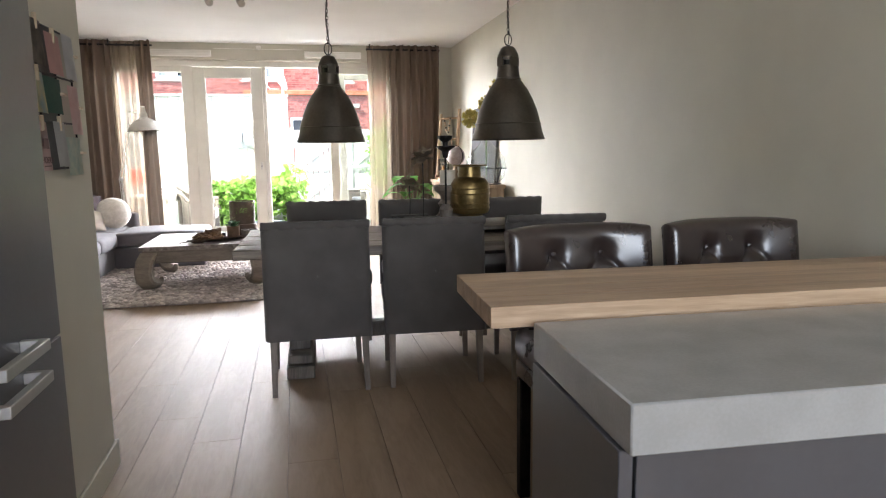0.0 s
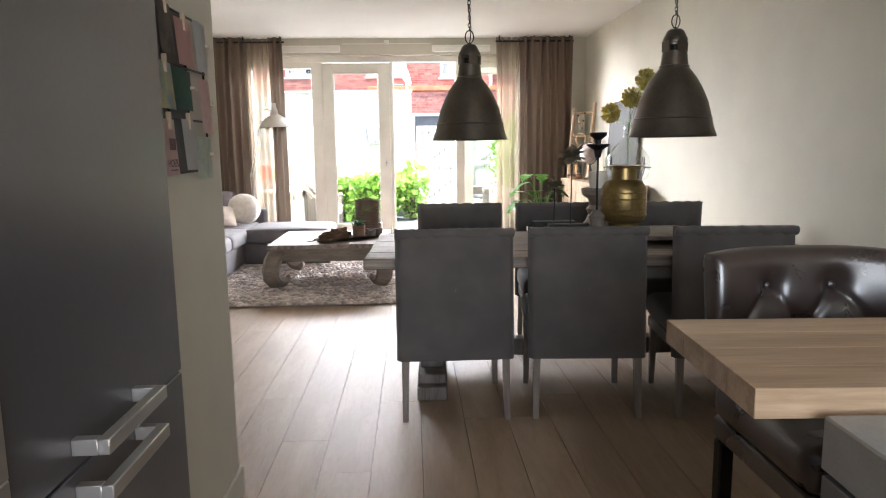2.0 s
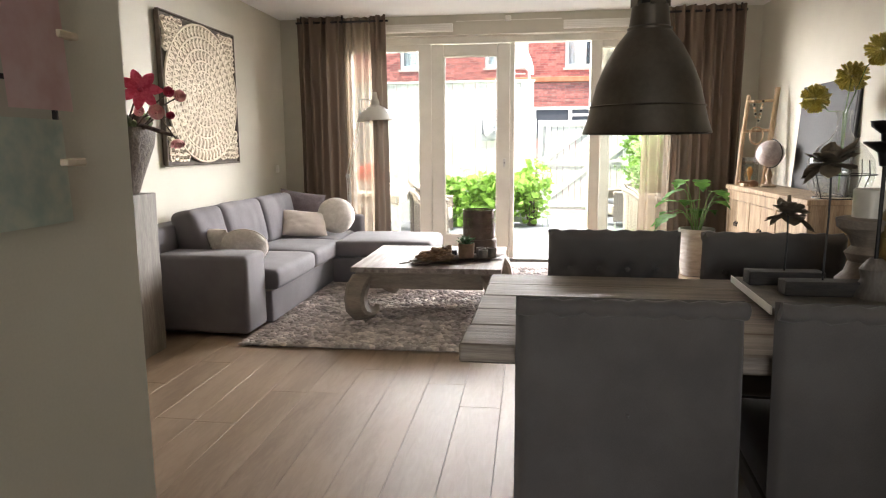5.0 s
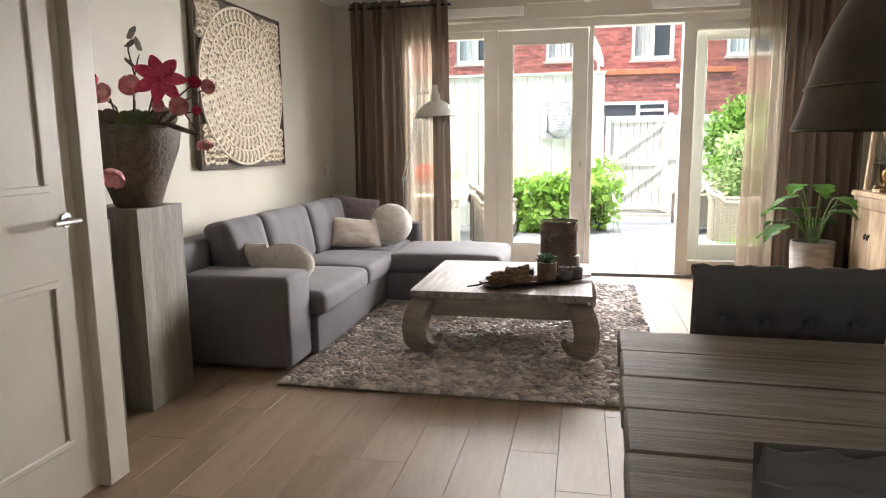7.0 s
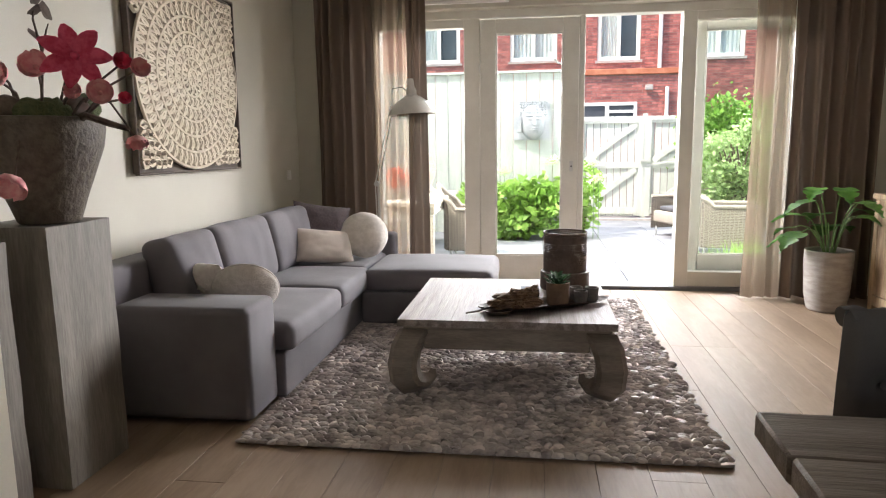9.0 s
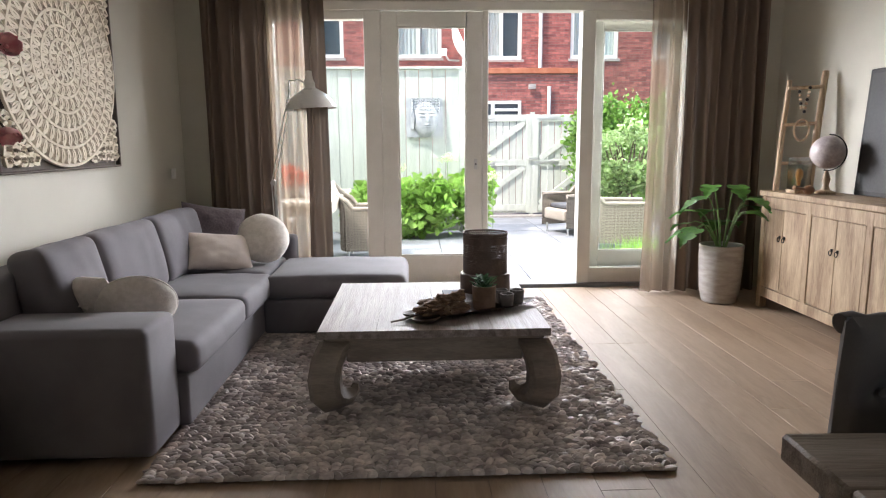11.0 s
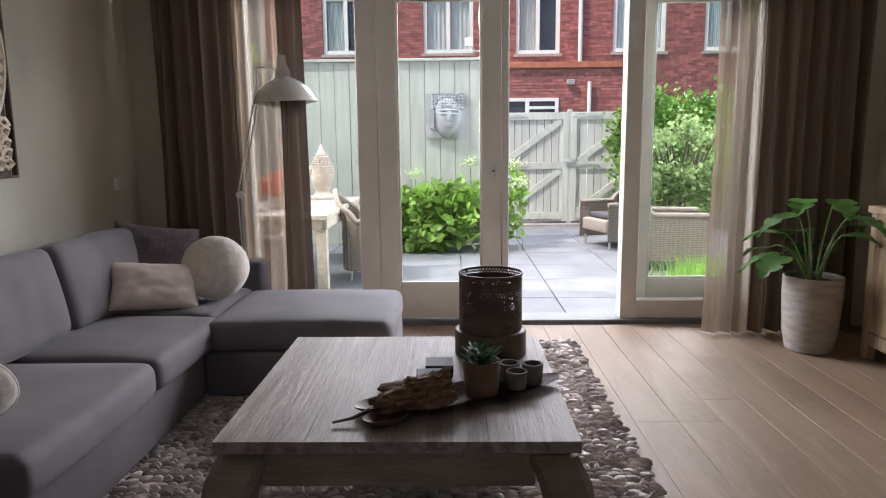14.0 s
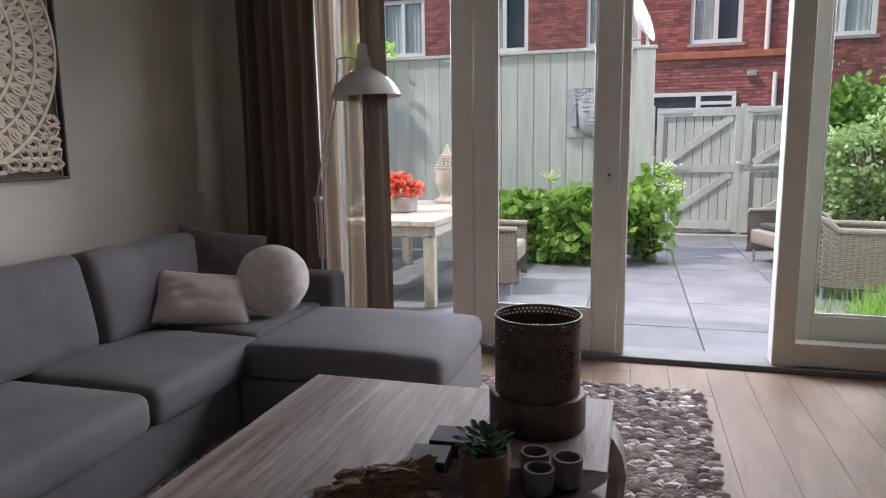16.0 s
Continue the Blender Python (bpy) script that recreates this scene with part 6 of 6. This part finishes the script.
WOODTRAY = surf("palm_wood_tray", (0.07, 0.045, 0.032), (0.14, 0.095, 0.066), 6, 0.45, 0.5, stretch=(2, 9, 9), fine=30)
bt = thing("boat_tray", "long dark palm leaf tray with a curled tail", "tray", -1.10, 6.60, CZ, 27)
bm = B()


def boat(u, v):
    t = 2 * u - 1
    w = 0.085 * max(1 - abs(t) ** 2.6, 0.0) ** 0.6 + 0.003
    a = (v - 0.5) * 2
    return Vector((t * 0.36, a * w, 0.006 + 0.032 * a * a * max(1 - t * t, 0.05) + 0.03 * abs(t) ** 4))


sheet(bm, boat, 36, 10)
bmesh.ops.solidify(bm, geom=bm.faces[:], thickness=-0.006)
zmin = min(v.co.z for v in bm.verts)
bmesh.ops.translate(bm, verts=bm.verts, vec=(0, 0, -zmin))
part("bowl", bm, WOODTRAY, bt, soft=70)
part("tail", tube(B(), [(-0.34, 0.0, 0.03), (-0.40, -0.01, 0.018), (-0.46, 0.0, 0.012)], 0.007, 8, 0.6), WOODTRAY, bt)
for k, (sx, sy) in enumerate(((-0.30, 0.05), (-0.31, -0.06))):
    part("lobe", lathe(B(), [(0, 0.004), (0.035, 0.006), (0.055, 0.022), (0.057, 0.028), (0.05, 0.027), (0.03, 0.013), (0, 0.011)], 22), WOODTRAY, bt, m=pose(sx, sy, 0.0, 0, 0, 0) @ Matrix.Diagonal((1.3, 0.8, 1, 1)))
DRIFT = surf("root_wood", (0.11, 0.06, 0.033), (0.24, 0.145, 0.08), 10, 0.7, 0.9, stretch=(2, 6, 6), fine=50, height=0.01)
bm = bmesh.new()
bmesh.ops.create_icosphere(bm, subdivisions=5, radius=1)
for v in bm.verts:
    n0 = noise.fractal(v.co * 1.6, 0.8, 2.2, 5) + 0.35 * abs(noise.noise(Vector((v.co.x * 2, v.co.y * 9, v.co.z * 9))))
    v.co = Vector((v.co.x * 0.125 * (1 + 0.55 * n0), v.co.y * 0.065 * (1 + 0.6 * n0), max(v.co.z * 0.055 * (1 + 0.6 * n0), -0.035)))
dw = tagged(part("driftwood_root", bm, DRIFT, soft=35), "gnarled brown root wood lying in the tray", "driftwood")
dw.matrix_world = pose(-1.25, 6.52, CZ + 0.05, 0, -4, 26)
tp = thing("succulent_pot", "square-shouldered clay pot with a small succulent in the tray", "potted plant", -1.055, 6.62, CZ + 0.012)
CLAY = surf("clay_pot", (0.14, 0.085, 0.05), (0.22, 0.14, 0.09), 9, 0.8, 0.3)
part("pot", lathe(B(), [(0, 0), (0.052, 0), (0.056, 0.01), (0.060, 0.10), (0.060, 0.118), (0.053, 0.118), (0.051, 0.10), (0, 0.10)], 28), CLAY, tp)
bm = B()
sr = random.Random(8)
for k in range(70):
    a = k * 2.4
    rr = 0.042 * sr.random()
    split_leaf(bm, (rr * math.cos(a), rr * math.sin(a), 0.10 + 0.05 * sr.random()), (math.cos(a), math.sin(a), 0.3 + sr.random()), 0.019, 0.3, 0, k)
part("leaves", bm, leafy("succulent_leaf", (0.03, 0.075, 0.03), (0.07, 0.14, 0.06)), tp, soft=80)
CUP = surf("concrete_cup", (0.13, 0.115, 0.105), (0.20, 0.18, 0.165), 12, 0.85, 0.3)
for k, (cx, cy, hh) in enumerate(((-0.935, 6.665, 0.062), (-0.955, 6.735, 0.068), (-0.875, 6.72, 0.07))):
    c = thing("concrete_cup", "small grey concrete candle cup in the tray", "cup", cx, cy, CZ + 0.014, group="concrete cups")
    part("cup", lathe(B(), [(0, 0), (0.030, 0), (0.033, 0.004), (0.037, hh - 0.004), (0.036, hh), (0.029, hh), (0.027, 0.02), (0, 0.016)], 26), CUP, c)
BOXB = surf("slate_box", (0.016, 0.016, 0.018), (0.03, 0.03, 0.033), 10, 0.62, 0.08)
for k, (cx, cy, a) in enumerate(((-1.225, 6.735, 4), (-1.20, 6.86, 1))):
    c = thing("coaster_stack", "small stack of dark slate coasters", "coaster", cx, cy, CZ, a, group="coaster stacks")
    for j in range(5):
        part("coaster", box(B(), -0.05, 0.05, -0.05, 0.05, 0.009 * j, 0.009 * j + 0.0085, 0.0012), BOXB, c, m=pose(0, 0, 0, 0, 0, (j * 37 % 5) - 2))

# ---- garden furniture and ornaments ----
# darker copy of the wicker: shade between strands put into the shell's colour
WICKDARK = surf("wicker_gap_shade", (0.09, 0.075, 0.06), (0.15, 0.125, 0.10), 60, 0.85, 0.5)
WICK = surf("wicker", (0.22, 0.185, 0.15), (0.36, 0.31, 0.255), 70, 0.75, 0.9, stretch=(1, 1, 2.2), fine=160, height=0.008)
TEAK = surf("garden_teak", (0.36, 0.315, 0.25), (0.48, 0.43, 0.355), 3, 0.75, 0.3, stretch=(8, 0.8, 8), fine=30)
gt = thing("garden_table", "weathered pale teak garden table", "garden table", -2.74, 11.26, GZ)
for k in range(5):
    part("plank", box(B(), -0.50 + 0.2 * k, -0.303 + 0.2 * k, -1.05, 1.05, 0.67, 0.715, 0.004), TEAK, gt)
for sx in (-1, 1):
    for sy in (-1, 1):
        part("leg", box(B(), sx * 0.43 - 0.045, sx * 0.43 + 0.045, sy * 0.96 - 0.045, sy * 0.96 + 0.045, 0, 0.58, 0.005), TEAK, gt)
    part("rail", box(B(), sx * 0.46 - 0.02, sx * 0.46 + 0.02, -0.98, 0.98, 0.58, 0.669, 0.004), TEAK, gt)
for sy in (-1, 1):
    part("rail", box(B(), -0.43, 0.43, sy * 0.99 - 0.02, sy * 0.99 + 0.02, 0.58, 0.669, 0.004), TEAK, gt)


def wicker_chair(name, label, x, y, rz, w, d, seat, arm, backh, group):
    """A woven armchair: wrapped arms and back, strands woven round, steel feet. It faces -y."""
    c = thing(name, label, "garden chair", x, y, GZ - 0.02, rz, group=group)
    part("seat", slab(B(), -w / 2 + 0.05, w / 2 - 0.05, -d / 2, d / 2 - 0.08, seat - 0.16, seat, 0.03), WICK, c)
    bm = B()
    strands = B()
    n = 40

    def shell(u, v):
        s = (u - 0.5) * 2
        if abs(s) > 0.42:
            k = (abs(s) - 0.42) / 0.58
            px, py = math.copysign(w / 2, s), d / 2 - 0.1 - k * (d - 0.1)
        else:
            k = s / 0.42
            px, py = k * w / 2, d / 2 - 0.1 + 0.1 * math.sqrt(max(1 - k * k, 0))
        top = arm + (backh - arm) * max(0.0, 1 - abs(s) / 0.5) ** 0.5 if abs(s) < 0.5 else arm
        z = 0.12 + (top - 0.12) * v
        return Vector((px, py + 0.08 * max(z - arm, 0) / 0.3, z))

    sheet(bm, shell, n, 8)
    bmesh.ops.solidify(bm, geom=bm.faces[:], thickness=0.03)
    part("woven_shell", bm, WICKDARK, c, soft=60)
    for i in range(1, 48):
        tube(strands, [shell(i / 48, j / 8) + Vector((0, 0, 0.001)) for j in range(9)], 0.0075, 4)
    for j in range(1, 26):
        tube(strands, [shell(i / 24, j / 26) + Vector((0.004 * (-1) ** (i + j), -0.004 * (-1) ** (i + j), 0)) for i in range(25)], 0.0085, 4)
    tagged(part("strands", strands, WICK, c), kind="stuff")
    tube(bm2 := B(), [shell(i / n, 1.0) for i in range(n + 1)], 0.026, 8)
    part("edge_roll", bm2, WICK, c)
    for sx in (-1, 1):
        for yy in (-d / 2 + 0.06, d / 2 - 0.1):
            part("foot", tube(B(), [(sx * (w / 2 - 0.05), yy, 0), (sx * (w / 2 - 0.05), yy, 0.15)], 0.014, 8), STEEL, c)
    return c


wicker_chair("wicker_dining_chair", "grey wicker dining chair at the garden table", -1.98, 11.15, 90, 0.56, 0.56, 0.46, 0.60, 0.88, "wicker dining chairs")
wicker_chair("wicker_dining_chair", "grey wicker dining chair at the garden table", -3.35, 10.6, -90, 0.56, 0.56, 0.46, 0.60, 0.88, "wicker dining chairs")
wicker_chair("wicker_dining_chair", "grey wicker dining chair at the table end", -2.85, 9.86, 180, 0.52, 0.5, 0.46, 0.58, 0.64, "wicker dining chairs")
wicker_chair("wicker_lounge_chair", "pale wicker lounge chair on the paving", 1.10, 11.55, 80, 0.66, 0.72, 0.38, 0.60, 0.82, "wicker lounge chairs")
wicker_chair("wicker_lounge_chair", "pale wicker lounge chair on the paving", 0.92, 13.05, -70, 0.66, 0.66, 0.38, 0.58, 0.82, "wicker lounge chairs")
cu_ = tagged(part("seat_pad", slab(B(), -0.22, 0.22, -0.24, 0.24, 0, 0.07, 0.025), surf("dark_pad", (0.05, 0.05, 0.055), (0.08, 0.08, 0.085), 9, 0.9, 0.3)), "dark grey seat pad on the lounge chair", "cushion")
cu_.matrix_world = pose(0.90, 13.04, GZ - 0.02 + 0.381, 0, 0, -70)

STONE = surf("grey_stone", (0.30, 0.31, 0.32), (0.42, 0.43, 0.44), 8, 0.8, 0.3, fine=70)
SAND = surf("sandstone", (0.36, 0.31, 0.25), (0.50, 0.44, 0.37), 8, 0.85, 0.4, fine=70)


def relief(u, v):
    """The plaque's face: brow, nose, lids and lips under rows of curls."""
    x, z = (u - 0.5) * 0.52, (v - 0.5) * 0.55
    fx, fz = x - 0.015, z - 0.0
    head = 1 - (fx / 0.175) ** 2 - ((fz + 0.02) / 0.25) ** 2
    h = 0.012
    if head > 0:
        h += 0.085 * math.sqrt(head)
        nose = fx - 0.03
        h += 0.035 * math.exp(-(nose / 0.016) ** 2) * (1 if -0.06 < fz < 0.05 else 0) * (0.5 + (0.05 - fz) * 5)
        for ex in (-0.055, 0.095):
            h += 0.012 * math.exp(-((fx - ex) / 0.035) ** 2 - ((fz - 0.02) / 0.012) ** 2)
            h -= 0.014 * math.exp(-((fx - ex) / 0.04) ** 2 - ((fz - 0.045) / 0.010) ** 2)
            h += 0.010 * math.exp(-((fx - ex) / 0.05) ** 2 - ((fz - 0.068) / 0.008) ** 2)
        h += 0.016 * math.exp(-((nose) / 0.035) ** 2 - ((fz + 0.105) / 0.010) ** 2) + 0.014 * math.exp(-((nose) / 0.03) ** 2 - ((fz + 0.13) / 0.010) ** 2)
        h -= 0.012 * math.exp(-((nose) / 0.04) ** 2 - ((fz + 0.117) / 0.005) ** 2)
    if fz > 0.10 - 0.5 * fx * fx and abs(fx) < 0.20:
        h = max(h, 0.03) + 0.016 * abs(math.sin(x * 85)) * abs(math.sin(z * 85 + (0.5 if int((x + 1) * 27) % 2 else 0)))
    if -0.215 < fx < -0.165 and -0.16 < fz < 0.08:
        h += 0.04
    return Vector((x, -1.4 * h, z))


bm = B()
sheet(bm, relief, 90, 96)
box(bm, -0.262, 0.262, -0.007, 0.03, -0.277, 0.277)
bud = tagged(part("wall_plaque", bm, STONE, soft=60), "square grey stone plaque with a carved serene face", "plaque")
bud.location = (-1.245, 13.165, 1.617)
bm = lathe(B(), [(0, 0), (0.14, 0), (0.14, 0.03), (0.085, 0.06), (0.075, 0.10), (0.10, 0.15), (0.122, 0.22), (0.128, 0.29), (0.118, 0.36), (0.085, 0.415), (0.075, 0.43), (0.078, 0.46), (0.05, 0.50), (0.03, 0.54), (0.012, 0.60), (0, 0.61)], 36)
for zr, rr_, n in ((0.30, 0.128, 22), (0.33, 0.125, 22), (0.36, 0.118, 20), (0.39, 0.104, 18), (0.415, 0.088, 16), (0.44, 0.078, 14), (0.465, 0.074, 14), (0.49, 0.056, 10)):
    for k in range(n):
        a = 2 * math.pi * (k + 0.5 * (int(zr * 1000) % 2)) / n
        if zr < 0.34 and abs(math.sin((a + math.pi / 2) / 2)) < 0.42:
            continue
        bmesh.ops.create_icosphere(bm, subdivisions=1, radius=0.015, matrix=Matrix.Translation((rr_ * math.cos(a), rr_ * math.sin(a), zr)))
bust = tagged(part("stone_bust", bm, SAND, soft=60), "sandstone bust with curled topknot on the garden table", "statue")
bust.location = (-2.62, 11.95, GZ + 0.716)
fp = thing("flower_pot", "pale square pot with red flowers on the garden table", "potted plant", -2.80, 10.95, GZ + 0.716)
part("pot", box(B(), -0.14, 0.14, -0.12, 0.12, 0, 0.14, 0.012), CONCRETE, fp)
bm = B()
rr = random.Random(3)
for k in range(420):
    a, e = rr.uniform(0, 6.28), rr.uniform(0.1, 1.5)
    p = Vector((0.24 * math.cos(a) * math.cos(e), 0.22 * math.sin(a) * math.cos(e), 0.16 + 0.17 * math.sin(e))) * rr.uniform(0.75, 1.0)
    split_leaf(bm, p, (rr.gauss(0, 1), rr.gauss(0, 1), rr.gauss(0.3, 1)), 0.045, 0.2, 0, k)
part("blossoms", bm, leafy("red_blossom", (0.55, 0.04, 0.03), (0.75, 0.20, 0.10), 0.3), fp)

# ---- floor boards and paving, piece by piece ----
PW = 0.20
lengths = {}
pr = random.Random(21)
for i in range(-13, 15):
    x0 = -1.13 + PW * i
    if x0 + PW < -3.3 or x0 > XR:
        continue
    a, b = max(x0 + 0.0008, -3.278), min(x0 + PW - 0.0008, XR - 0.001)
    y = -2.28 - pr.random() * 1.4
    while y < 9.03:
        y1 = y + 2.0
        c, d = max(y + 0.0008, -2.29), min(y1 - 0.0008, 9.06)
        if d - c > 0.1:
            key = (round(b - a, 3), round(d - c, 2))
            if key not in lengths:
                me_ob = part("plank", box(B(), 0, b - a, 0, d - c, -0.02, 0.0, 0.001), OAK, floor, soft=20)
                lengths[key] = me_ob.data
            else:
                me_ob = new("plank", lengths[key])
                me_ob.parent = floor
            me_ob.matrix_basis = Matrix.Translation((a, c, 0))
        y = y1
tile_ob = None
for i in range(9):
    for j in range(8):
        x0, y0 = -4.28 + 0.8 * i, 9.32 + 0.8 * j
        if tile_ob is None:
            tile_ob = part("paving_tile", box(B(), 0.004, 0.796, 0.004, 0.796, -0.04, 0.0, 0.004), TILE, ground, soft=20)
            o = tile_ob
        else:
            o = new("paving_tile", tile_ob.data)
            o.parent = ground
        o.matrix_basis = Matrix.Translation((x0, y0, GZ + 0.002 * pr.random() - 0.004))
